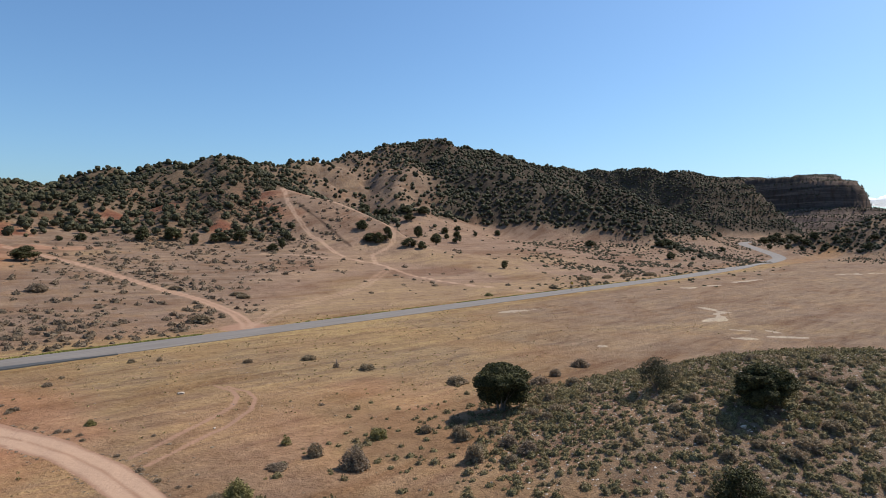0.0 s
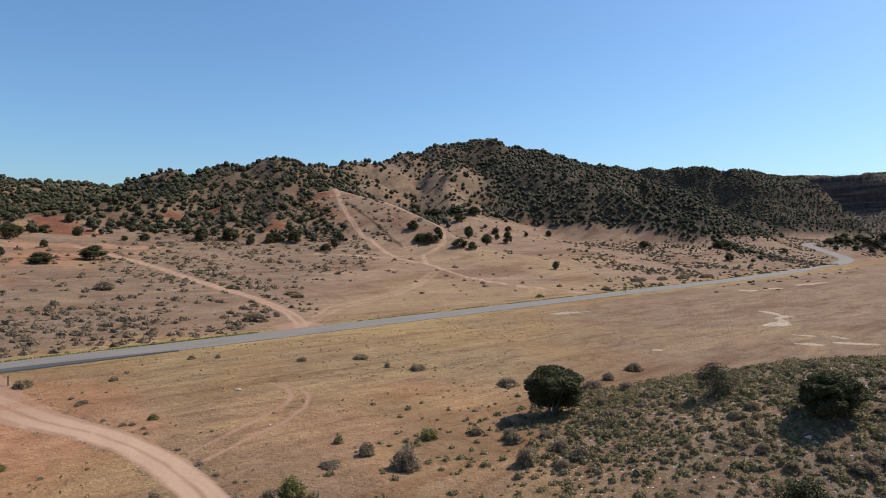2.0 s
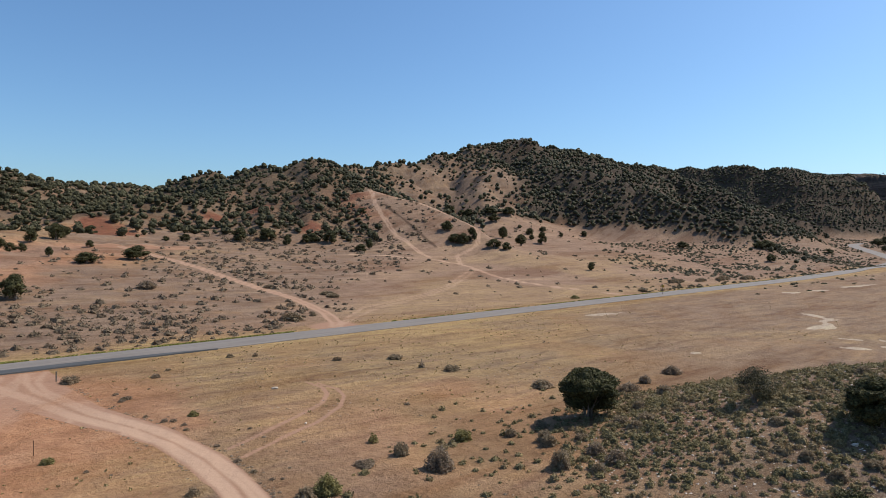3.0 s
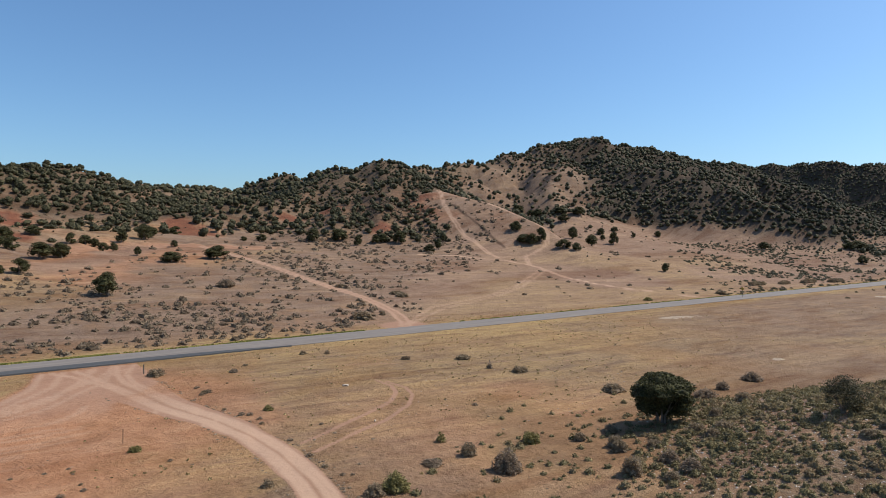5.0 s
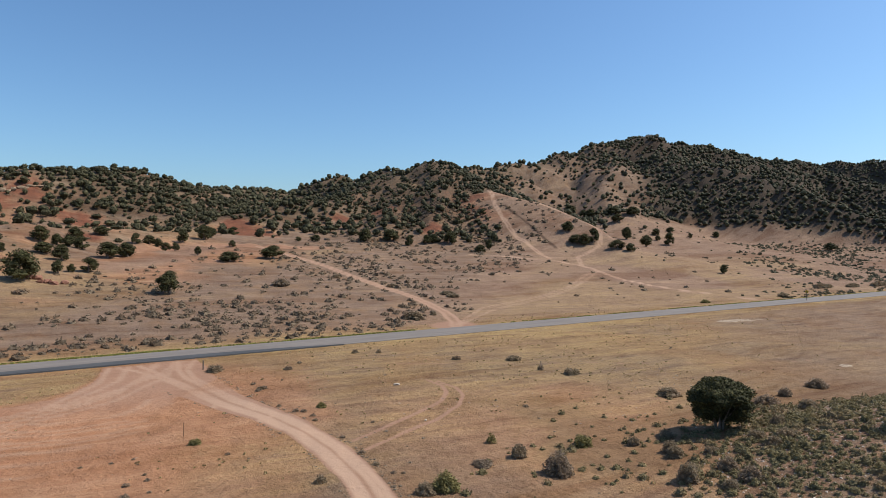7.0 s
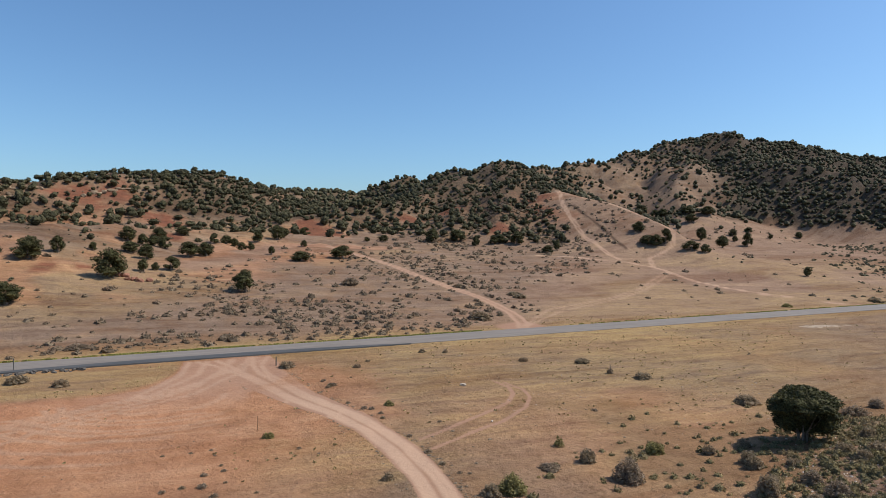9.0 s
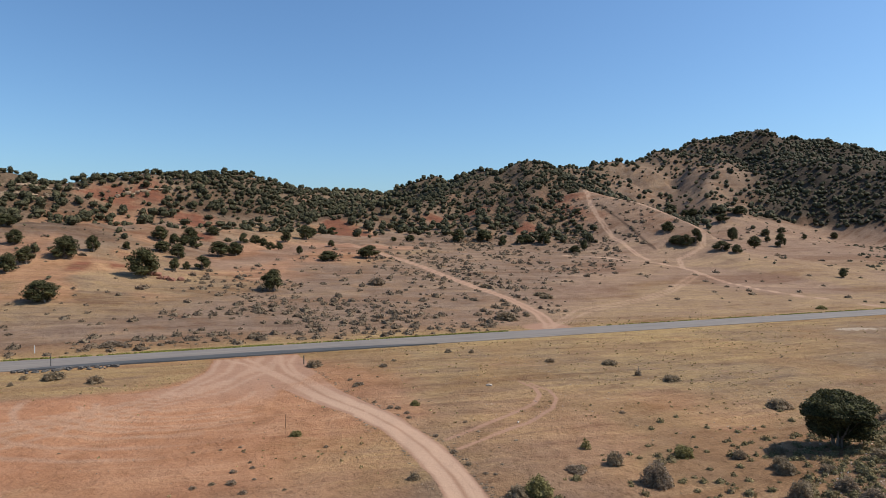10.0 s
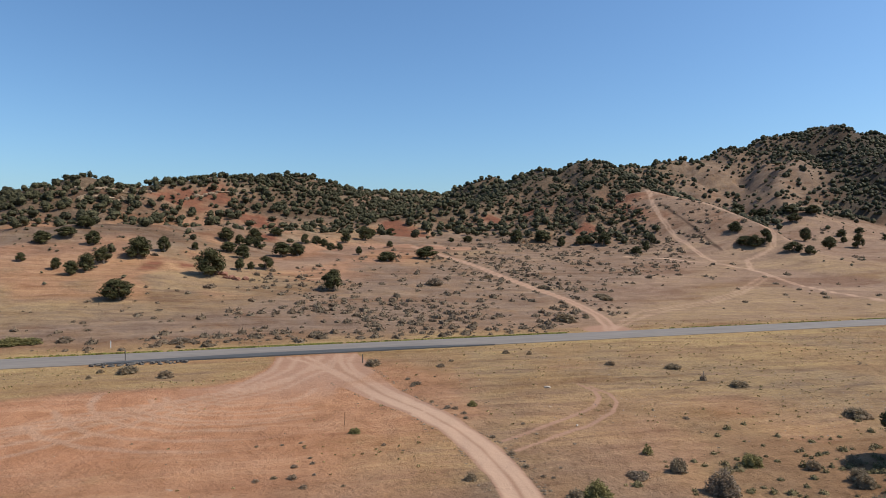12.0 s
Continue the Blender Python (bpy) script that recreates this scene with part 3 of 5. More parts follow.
    grass = np.clip(np.maximum.reduce([verge, beside, field * 0.5, 0.5 * (1 - step(-112, -98, x)) * step(0.42, 0.6, n1), flat, edge * step(0.4, 0.55, n2)]), 0, 1) * (1 - pull) * (1 - step(2, 8, rise)) * (1 - step(0.6, 2.0, mound(x, y)))
    white = np.zeros_like(x)
    for line in SALT:
        d, v = nearest(x, y, line)
        white = np.maximum(white, 1 - step(0.2, 1.5, d / (0.38 * v[..., 0]) + 3.0 * wob))
    grey = np.clip(step(6, 20, q) * 0.95 + 0.9 * (1 - step(4, 15, np.hypot((x + 11) / 1.9, y - 86) + 8 * wob)) + (1 - step(-9, -4, q)) * step(0.5, 0.62, n2) * 0.8 + 0.85 * step(-5, 40, x) * (1 - step(-9, -4, q)) + 0.5 * step(0.6, 2, mound(x, y)), 0, 1)
    rock = np.clip(step(8, 22, rise) * 0.8 * (1 - 0.8 * step(370, 440, dist) * step(-150, -80, x)) + 0.75 * step(0.8, 2.5, mound(x, y)), 0, 1)
    # painted line where the gully lies dark on the spur
    d, _ = nearest(x, y, GULLY_SHADE)
    gully = 1 - step(0.3, 1.2, d + 0.6 * wob)
    # litter on hills and knoll; the far right slopes get more, as painted shade
    litter_shade = np.clip(step(3, 11, rise) * (0.5 + 0.5 * step(0.4, 0.6, n1) + 0.6 * step(-80, -20, x) * step(330, 420, dist)) + 0.3 * step(0.6, 2.5, mound(x, y)), 0, 1) * (1 - 0.2 * right_hill(x, y))
    low_slope = apron(x, y) * step(14, 30, q)
    pale = step(5, 12, q) * (1 - step(80, 115, q)) * step(-62, -40, x) * (1 - step(60, 150, x)) * (1 - step(3, 9, rise))
    # painted shade for the big hill's woods and the far ridges
    hill_shade = step(5, 14, rise) * np.maximum(step(-60, 0, x) * step(385, 450, dist), step(650, 750, dist)) * (1 - right_hill(x, y)) * (0.78 + 0.2 * step(0.4, 0.55, n2))
    # weaker dark patches on the left hills
    hill_shade = np.maximum(hill_shade, 0.3 * step(3, 9, rise) * (1 - step(-165, -140, x)) * step(0.42, 0.58, fbm(x / 12, y / 12, 3, 231)))
    hill_shade = hill_shade * (1 - step(1060, 1150, dist))
    calm = 1 - np.maximum(0.9 * low_slope, 0.85 * open_slope(x, y))
    hill_shade, litter_shade, rock, pale = hill_shade * calm, (0.6 + 0.35 * (1 - step(-90, -60, x))) * litter_shade * calm, rock * (1 - 0.8 * low_slope), np.maximum(pale, 0.8 * low_slope)
    d, _ = nearest(x, y, BARE_SPUR)
    spur = 1 - step(20, 36, d)
    hill_shade, litter_shade, rock, pale = hill_shade * (1 - spur), litter_shade * (1 - 0.85 * spur), rock * (1 - 0.7 * spur), np.maximum(pale, 0.75 * spur)
    d, _ = nearest(x, y, WASH)
    wash = 1 - step(2.5, 7.5, d + 5 * wob)
    pale, red = np.maximum(pale, wash), red * (1 - 0.8 * wash)
    strata = step(1060, 1150, dist) * step(8, 20, rise) * 0.9
    bare_red = 1 - 0.9 * red_spots
    rock, litter_shade, hill_shade = rock * bare_red, litter_shade * bare_red, hill_shade * bare_red
    ruts = np.zeros_like(x)
    m = (p > -70) & (p < 24) & (q < -4) & (q > -95) & (dist > 12)
    for n, line in enumerate(WHEEL_LINES):
        d, _ = nearest(x[m], y[m], line)
        ruts[m] = np.maximum(ruts[m], (1.0 if n < 4 else 0.75) * (1 - step(0.14, 0.55, d + 0.25 * wob[m])) * (0.75 + 0.9 * (n2[m] - 0.3)))
    ruts = np.maximum(np.clip(ruts, 0, 1) * np.maximum(track, pull * 0.8), worn)
    return np.stack([track, red, grass, white], -1), np.stack([grey, rock, gully, litter_shade], -1), np.stack([ruts, crown * track, np.maximum(pull, 0.8 * near_red), np.clip(np.maximum(red_spots, hill_red), 0, 1)], -1), np.stack([pale, hill_shade, strata, 0 * x], -1)


def mesh_of(name, verts, faces, material, smooth=False):
    """A mesh from an array of places and an array of triangles or quads."""
    me = bpy.data.meshes.new(name)
    verts, faces = np.asarray(verts, np.float32), np.asarray(faces, np.int32)
    me.vertices.add(len(verts))
    me.vertices.foreach_set("co", verts.ravel())
    me.loops.add(faces.size)
    me.loops.foreach_set("vertex_index", faces.ravel())
    me.polygons.add(len(faces))
    me.polygons.foreach_set("loop_start", np.arange(0, faces.size, faces.shape[1], dtype=np.int32))
    me.polygons.foreach_set("loop_total", np.full(len(faces), faces.shape[1], np.int32))
    me.polygons.foreach_set("use_smooth", np.full(len(faces), smooth, bool))
    me.materials.append(material)
    me.update(calc_edges=True)
    return me


def part(name, data, parent, label=""):
    ob = new(name, data)
    ob.parent = parent
    return tagged(ob, label) if label else ob


def build_ground():
    rings = [np.concatenate([[0.02, 0.7], np.linspace(1.5, 18, 12, endpoint=False)])]
    rings.append(17 / np.tan(np.radians(np.concatenate([np.arange(43.3, 26, -1.0), np.arange(26, 8.5, -0.13), np.arange(8.5, 4.86, -0.07)]))))
    rings.append(np.concatenate([np.arange(201, 340, 1.7), np.arange(340, 720, 3.2)]))
    rings.append(np.concatenate([np.arange(722, 1150, 9.0), np.arange(1150, 1560, 8.0), np.arange(1560, 1700, 12.0)]))
    rings.append(np.geomspace(1720, 4700, 22))
    r = np.concatenate(rings)
    az = np.radians(np.concatenate([np.arange(-69, 37, 0.155), np.arange(37, 291, 2.0)]))
    x, y = r[:, None] * np.sin(az), r[:, None] * np.cos(az)
    z = height(x, y)
    za, zb, zc, zd = zone_values(x, y, z)
    turns = len(az)
    verts = np.stack([x, y, z], -1).reshape(-1, 3)
    k, j = np.meshgrid(np.arange(len(r) - 1), np.arange(turns), indexing="ij")
    jn = (j + 1) % turns
    faces = np.stack([k * turns + j, k * turns + jn, (k + 1) * turns + jn, (k + 1) * turns + j], -1).reshape(-1, 4)[:, ::-1]
    me = mesh_of("ground", verts, faces, SOIL, True)
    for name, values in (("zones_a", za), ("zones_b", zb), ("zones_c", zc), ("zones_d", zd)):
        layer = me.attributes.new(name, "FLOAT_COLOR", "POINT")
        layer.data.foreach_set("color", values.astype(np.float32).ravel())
    tagged(new("ground", me), "dry tan desert soil with red earth and sparse yellow grass", "ground", kind="structure")


build_ground()


# ---- the paved road ----
def smooth_line(points, step_length):
    """A Catmull-Rom line through the points, in even small steps."""
    p = [Vector(q) for q in points]
    p = [2 * p[0] - p[1]] + p + [2 * p[-1] - p[-2]]
    out = []
    for a, b, c, d in zip(p, p[1:], p[2:], p[3:]):
        count = max(2, int((c - b).length / step_length))
        for k in range(count):
            t = k / count
            out.append(0.5 * (2 * b + (c - a) * t + (2 * a - 5 * b + 4 * c - d) * t * t + (3 * b - a - 3 * c + d) * t ** 3))
    return np.array([tuple(v) for v in out + [p[-2]]])


def strip(name, centre, left, right, lift, material, columns=6, crown=0.06):
    """A strip along a line, draped over the land, with turned-down edges."""
    tangent = np.gradient(centre[:, :2], axis=0)
    tangent /= np.linalg.norm(tangent, axis=1)[:, None]
    side = np.stack([tangent[:, 1], -tangent[:, 0]], -1)
    middle = height(centre[:, 0], centre[:, 1]) if centre.shape[1] < 3 else centre[:, 2]
    verts = []
    for k in np.linspace(0, 1, columns):
        off = left + (right - left) * k
        xy = centre[:, :2] + side * off[:, None]
        verts.append(np.concatenate([xy, (middle + lift + crown * (1 - (2 * k - 1) ** 2))[:, None]], 1))
    verts = [np.concatenate([verts[0][:, :2] - 0.1 * side, verts[0][:, 2:] - 0.5], 1)] + verts + [np.concatenate([verts[-1][:, :2] + 0.1 * side, verts[-1][:, 2:] - 0.5], 1)]
    rows, n = len(verts), len(centre)
    k, j = np.meshgrid(np.arange(rows - 1), np.arange(n - 1), indexing="ij")
    faces = np.stack([k * n + j, k * n + j + 1, (k + 1) * n + j + 1, (k + 1) * n + j], -1).reshape(-1, 4)
    return mesh_of(name, np.concatenate(verts), faces[:, ::-1], material, False)


def on_road(p, q=0.0):
    return (ROAD_DIR[0] * p + ROAD_NORMAL[0] * (ROAD_Q + q), ROAD_DIR[1] * p + ROAD_NORMAL[1] * (ROAD_Q + q))


ROAD_LINE = smooth_line([on_road(p) for p in (-400, -200, -60, 60, 200, 270)] + [on_road(340, 3), on_road(410, 7.5)] + [p[:2] for p in BEND], 4.0)
ROAD_Z = height(ROAD_LINE[:, 0], ROAD_LINE[:, 1])
for _ in range(12):
    ROAD_Z[1:-1] = (ROAD_Z[:-2] + ROAD_Z[1:-1] + ROAD_Z[2:]) / 3
wide = 3.6 + 1.1 * step(150, 400, ROAD_LINE[:, 1])
road_centre = np.concatenate([ROAD_LINE, ROAD_Z[:, None]], 1)
tagged(new("road", strip("road", road_centre, -wide, wide, 0.08, ASPHALT)), "worn grey asphalt road across the plain", "road", kind="structure")
fresh_line = np.array([on_road(p) for p in np.arange(-18, 40, 1.5)])
k = np.linspace(0, 1, len(fresh_line))
fresh_centre = np.concatenate([fresh_line, np.full((len(fresh_line), 1), float(np.median(ROAD_Z[95:110])))], 1)
inner = 3.55 - 2.1 * np.sin(np.pi * np.clip(k * 1.05, 0, 1)) ** 0.6
tagged(new("road_patch", strip("road_patch", fresh_centre, inner, np.full(len(k), 3.9), 0.16, FRESH, 3, 0.0)), "dark fresh asphalt widening beside the dirt turnout", "road", kind="structure")


# ---- plants: shapes ----
def octa_ball(level):
    """Unit ball from an octahedron, as places and triangles."""
    v = [(1, 0, 0), (-1, 0, 0), (0, 1, 0), (0, -1, 0), (0, 0, 1), (0, 0, -1)]
    f = [(0, 2, 4), (2, 1, 4), (1, 3, 4), (3, 0, 4), (2, 0, 5), (1, 2, 5), (3, 1, 5), (0, 3, 5)]
    v = [np.array(p, float) for p in v]
    for _ in range(level):
        cache, out = {}, []

        def middle(a, b):
            key = (min(a, b), max(a, b))
            if key not in cache:
                m = v[a] + v[b]
                v.append(m / np.linalg.norm(m))
                cache[key] = len(v) - 1
            return cache[key]
        for a, b, c in f:
            ab, bc, ca = middle(a, b), middle(b, c), middle(c, a)
            out += [(a, ab, ca), (ab, b, bc), (ca, bc, c), (ab, bc, ca)]
        f = out
    return np.array(v), np.array(f)


def join(pieces):
    verts, faces, base = [], [], 0
    for v, f in pieces:
        verts.append(v)
        faces.append(f + base)
        base += len(v)
    return np.concatenate(verts), np.concatenate(faces)


def random_units(rng, n):
    d = rng.normal(size=(n, 3))
    return d / np.linalg.norm(d, axis=1)[:, None]


def leaves(rng, centres, size, pull=None, flat=0.0):
    """One small ragged triangle at each place; pull turns their points that way, and a share of them lies flat across it."""
    n = len(centres)
    u = random_units(rng, n)
    if flat:
        lie = rng.uniform(size=(n, 1)) < flat
        across = np.cross(pull, u)
        across /= np.linalg.norm(across, axis=1)[:, None] + 1e-9
        second = np.cross(pull / (np.linalg.norm(pull, axis=1)[:, None] + 1e-9), across) + 0.5 * random_units(rng, n)
        second /= np.linalg.norm(second, axis=1)[:, None]
    if pull is not None:
        u = u * 0.7 + pull
        u /= np.linalg.norm(u, axis=1)[:, None]
    w = np.cross(u, random_units(rng, n))
    w /= np.linalg.norm(w, axis=1)[:, None] + 1e-9
    if flat:
        u, w = np.where(lie, across, u), np.where(lie, second, w)
    s = (size * rng.uniform(0.6, 1.4, n))[:, None]
    verts = np.stack([centres + u * s, centres - u * s * 0.6 + w * s * 0.6, centres - u * s * 0.6 - w * s * 0.6], 1).reshape(-1, 3)
    return verts, np.arange(3 * n).reshape(-1, 3)


def crown(rng, lobes, count, leaf, core=1, low=0.12, gap=0.0, waist=0.32, bare=0.0):
    """A juniper's crown, one unit wide and high, standing on the ground: lobes with many small sprays."""
    ball, tris = octa_ball(core)
    pieces, places, out = [], [], []
    base = 0.5 if bare else 0.8
    for k in range(lobes):
        r = rng.uniform(0.09, 0.16) if lobes > 50 else rng.uniform(0.13, 0.22) if lobes > 15 else rng.uniform(0.18, 0.28)
        h = (k + rng.uniform(0, 1)) / lobes
        side = math.sqrt(max(1 - ((h - waist) / (1.03 - waist)) ** 2, 0.03)) if h > waist else base + (1 - base) * math.sin(1.57 * h / waist)
        a = rng.uniform(0, 2 * np.pi)
        reach = max(0.5 * side * (1 + 0.1 * math.sin(3 * a + lobes)) - 0.8 * r, 0.02) * rng.uniform(0.25, 1) ** 0.4
        c = np.array([reach * math.cos(a), reach * math.sin(a), low + 0.6 * r + h * (1 - low - 1.45 * r)])
        c[2] += bare * (1 - h) * max(0.0, math.cos(a - 4.36)) ** 2 * min(1.0, reach / 0.15)
        scale = np.array([r, r, r * rng.uniform(0.75, 1.05)])
        lump = ball * (1 + 0.12 * rng.normal(size=(len(ball), 1))) * scale * (0.74 - gap) + c
        pieces.append((lump, tris))
        n = int(count / lobes)
        d = random_units(rng, n)
        d[:, 2] = np.where(rng.uniform(size=n) < 0.6, np.abs(d[:, 2]), d[:, 2])
        places.append(c + d * scale * rng.uniform(0.82, 1.1, (n, 1)))
        out.append(d)
    if count:
        pieces.append(leaves(rng, np.concatenate(places), leaf, np.concatenate(out) + np.array([0, 0, 0.4]), 0.45))
    v, f = join(pieces)
    v[:, 2] = np.maximum(v[:, 2], 0.03)
    return v, f


def tube(points, radii, sides=6):
    points = np.array(points, float)
    verts, faces = [], []
    for k, (p, r) in enumerate(zip(points, radii)):
        d = points[min(k + 1, len(points) - 1)] - points[max(k - 1, 0)]
        d /= np.linalg.norm(d)
        u = np.cross(d, (0.3, 1, 0.2))
        u /= np.linalg.norm(u)
        w = np.cross(d, u)
        for s in range(sides):
            a = 2 * np.pi * s / sides
            verts.append(p + r * (u * math.cos(a) + w * math.sin(a)))
    for k in range(len(points) - 1):
        for s in range(sides):
            a, b = k * sides + s, k * sides + (s + 1) % sides
            faces += [(a, b, b + sides), (a, b + sides, a + sides)]
    return np.array(verts), np.array(faces)


def stem(rng, lean, spread, tall, thick):
    """A crooked tapered stem that leans out from the base."""
    a = lean + rng.uniform(0, 0.8)
    way = np.array([math.cos(a), math.sin(a), 0])
    pts = [way * min(2.2 * thick, spread) - np.array([0, 0, 0.05])]
    for t in (0.3, 0.6, 1.0):
        pts.append(way * spread * rng.uniform(0.6, 1) * t ** 1.2 + np.array([0, 0, tall * t]) + rng.normal(size=3) * spread * 0.08)
    return tube(pts, [thick, thick * 0.75, thick * 0.5, thick * 0.2])


def shrub(rng, count, leaf, flat=0.6, spiky=0.5, core_level=1):
    """A low rounded bush, one unit wide, of upright sprays round a rough core."""
    ball, tris = octa_ball(core_level)
    d = random_units(rng, count)
    d[:, 2] = np.abs(d[:, 2])
    r = rng.uniform(0.3, 0.48, (count, 1)) * (1 + 0.12 * np.sin(5 * np.arctan2(d[:, 1], d[:, 0]) + rng.uniform(0, 6)))[:, None]
    places = d * r * np.array([1, 1, 2 * flat])
    core = ball * (1 + 0.16 * rng.normal(size=(len(ball), 1))) * np.array([0.37, 0.37, 0.37 * 2 * flat])
    core[:, 2] = np.maximum(core[:, 2], -0.06)
    v, f = leaves(rng, places, leaf, d * spiky + np.array([0, 0, 0.6]), 0.5)
    return join([(v, f), (core, tris)])


def scatter(name, shapes, x, y, sizes, tall, material, rng, sink=0.05, label="", category=""):
    """Many plants or stones of few shapes, joined in one object."""
    z = height(x, y)
    turn = rng.uniform(0, 2 * np.pi, len(x))
    pick = rng.integers(0, len(shapes), len(x))
    verts, faces, base = [], [], 0
    for k, (v, f) in enumerate(shapes):
        m = np.nonzero(pick == k)[0]
        if not len(m):
            continue
        c, s = np.cos(turn[m])[:, None], np.sin(turn[m])[:, None]
        size, up = sizes[m][:, None], tall[m][:, None]
        px = x[m][:, None] + size * (v[:, 0] * c - v[:, 1] * s)
        py = y[m][:, None] + size * (v[:, 0] * s + v[:, 1] * c)
        pz = z[m][:, None] - sink * up + up * v[:, 2]
        verts.append(np.stack([px, py, pz], -1).reshape(-1, 3))
        faces.append((f[None] + (base + np.arange(len(m)) * len(v))[:, None, None]).reshape(-1, 3))
        base += len(m) * len(v)
    me = mesh_of(name, np.concatenate(verts), np.concatenate(faces), material)
    return tagged(new(name, me), label, category, kind="stuff")


def grid_places(rng, x0, x1, y0, y1, gap):
    x, y = np.meshgrid(np.arange(x0, x1, gap), np.arange(y0, y1, gap))
    x, y = x.ravel(), y.ravel()
    return x + rng.uniform(-0.6, 0.6, len(x)) * gap, y + rng.uniform(-0.6, 0.6, len(y)) * gap


# ---- woods on the hills ----
rng = np.random.default_rng(3)


def far_tree(rng, lobes, level, sprays=0):
    """A compact rounded tree as seen from afar, one unit wide and high, with a ragged outline."""
    ball, tris = octa_ball(level)
    pieces, spots, out = [], [], []
    for k in range(lobes):
        r = 0.5 if lobes == 1 else rng.uniform(0.3, 0.4) if lobes < 4 else rng.uniform(0.21, 0.33)
        a = rng.uniform(0, 2 * np.pi)
        c = np.array([(0.5 - r) * math.cos(a), (0.5 - r) * math.sin(a), 0.42 + (0.5 - r) * rng.uniform(-1, 1.2)])
        pieces.append((ball * (1 + (0.12 if level else 0.2) * rng.normal(size=(len(ball), 1))) * np.array([r, r, 1.1 * r]) * (0.78 if sprays > 60 else 0.88 if sprays else 1) + c, tris))
        if sprays:
            d = random_units(rng, sprays // lobes)
            spots.append(c + d * r * rng.uniform(0.78, 1.04, (len(d), 1)))
            out.append(d)
    if sprays:
        pieces.append(leaves(rng, np.concatenate(spots), 0.1 if sprays > 60 else 0.11, np.concatenate(out), 0.45))
    v, f = join(pieces)
    v[:, 2] = np.maximum(v[:, 2], 0)
    return v, f


WOOD_NEAR = [far_tree(rng, 3, 1, 63) for _ in range(14)]
WOOD_SHAPES = [far_tree(rng, 1, 1, 10) for _ in range(14)]
FAR_SHAPES = [far_tree(rng, 1, 0) for _ in range(12)]


def seen_sector(x, y):
    a = np.degrees(np.arctan2(x, y))
    return (a > -71) & (a < 39)


def off_track(x, y, gap):
    """1 away from the dirt tracks, 0 on them."""
    free = np.ones_like(x)
    for line in FIELD_TRACKS[2:] + [FAR_TRACK]:
        free = free * (nearest(x, y, line)[0] > gap)
    return free


def wood_share(x, y, z):
    rise = z - plain(x, y) - mound(x, y)
    patch = fbm(x / 55, y / 55, 3, 131)
    share = step(1.5, 6, rise) * (0.42 + 0.55 * step(0.36, 0.6, patch))
    d, _ = nearest(x, y, BARE_SPUR)
    share = share * step(17, 25, d) * off_track(x, y, 3.5)
    left = (1 - step(-110, -70, x))
    share = share * (1 + 0.5 * left * step(8, 16, rise) - 0.15 * left)
    dist = np.hypot(x, y)
    foot = step(-166, -158, x) * (1 - step(-66, -58, x)) * step(232, 240, y) * (1 - step(295, 310, y))
    share = np.maximum(share, 0.75 * foot * step(0.8, 2.5, rise) * step(17, 25, d) * off_track(x, y, 3.5))
    share = np.maximum(share, 0.5 * step(252, 275, dist) * (1 - step(-152, -138, x)) * step(0.2, 2.0, rise))
    share = share * (1 - 0.85 * (1 - step(215, 262, dist)) * left)
    gaps = 0.5 + 0.5 * step(0.4, 0.56, fbm(x / 34, y / 34, 3, 137))
    dark = gaps * np.maximum(step(-80, -20, x) * step(380, 430, dist), 0.8 * step(-290, -250, x) * (1 - step(-180, -150, x)) * step(290, 330, dist))
    for sx, sy, r in RED_SPOTS:
        share = share * step(0.5, 0.9, np.hypot(x - sx, y - sy) / r)
    return np.clip(share + 0.9 * dark * step(4, 12, rise), 0, 1.5) * (1 - 0.4 * right_hill(x, y)) * (1 - 0.74 * open_slope(x, y)) * (1 - 0.98 * apron(x, y))


x, y = grid_places(rng, -430, 480, 60, 860, 2.9)
keep = seen_sector(x, y) & (np.hypot(x, y) < 820)
x, y = x[keep], y[keep]
keep = rng.uniform(size=len(x)) < wood_share(x, y, height(x, y)) * (0.68 - 0.13 * step(370, 420, np.hypot(x, y)))
x, y = x[keep], y[keep]
size = rng.uniform(2.3, 5.2, len(x)) * np.where(rng.uniform(size=len(x)) < 0.3, 0.6, 1) * (1 - 0.18 * step(270, 340, np.hypot(x, y))) * (1 + 0.05 * (x < -100))
tall = size * rng.uniform(0.65, 1.0, len(x))
close = np.hypot(x, y) < 340 + 65 * (x < -90)
for m, shapes, label in ((close, WOOD_NEAR, "dark green junipers scattered over the red and tan slopes"), (~close, WOOD_SHAPES, "dense dark junipers on the upper hills and ridge")):
    scatter("juniper_woods", shapes, x[m], y[m], size[m], tall[m], JUNIPER_FAR, rng, 0.04, label, "trees")
x, y = grid_places(rng, -300, 1500, 650, 1700, 3.2)
keep = seen_sector(x, y) & (np.hypot(x, y) > 790)
x, y = x[keep], y[keep]
z = height(x, y)
keep = rng.uniform(size=len(x)) < step(6, 20, z - plain(x, y)) * (1.0 - 0.4 * step(1060, 1150, np.hypot(x, y)))
x, y = x[keep], y[keep]
size = rng.uniform(2.4, 4.4, len(x)) * (1 - 0.3 * step(1060, 1150, np.hypot(x, y)))
scatter("distant_woods", FAR_SHAPES, x, y, size, size * 0.9, JUNIPER_FAR, rng, 0.3, "dark juniper woods on the far ridges and mesa", "trees")

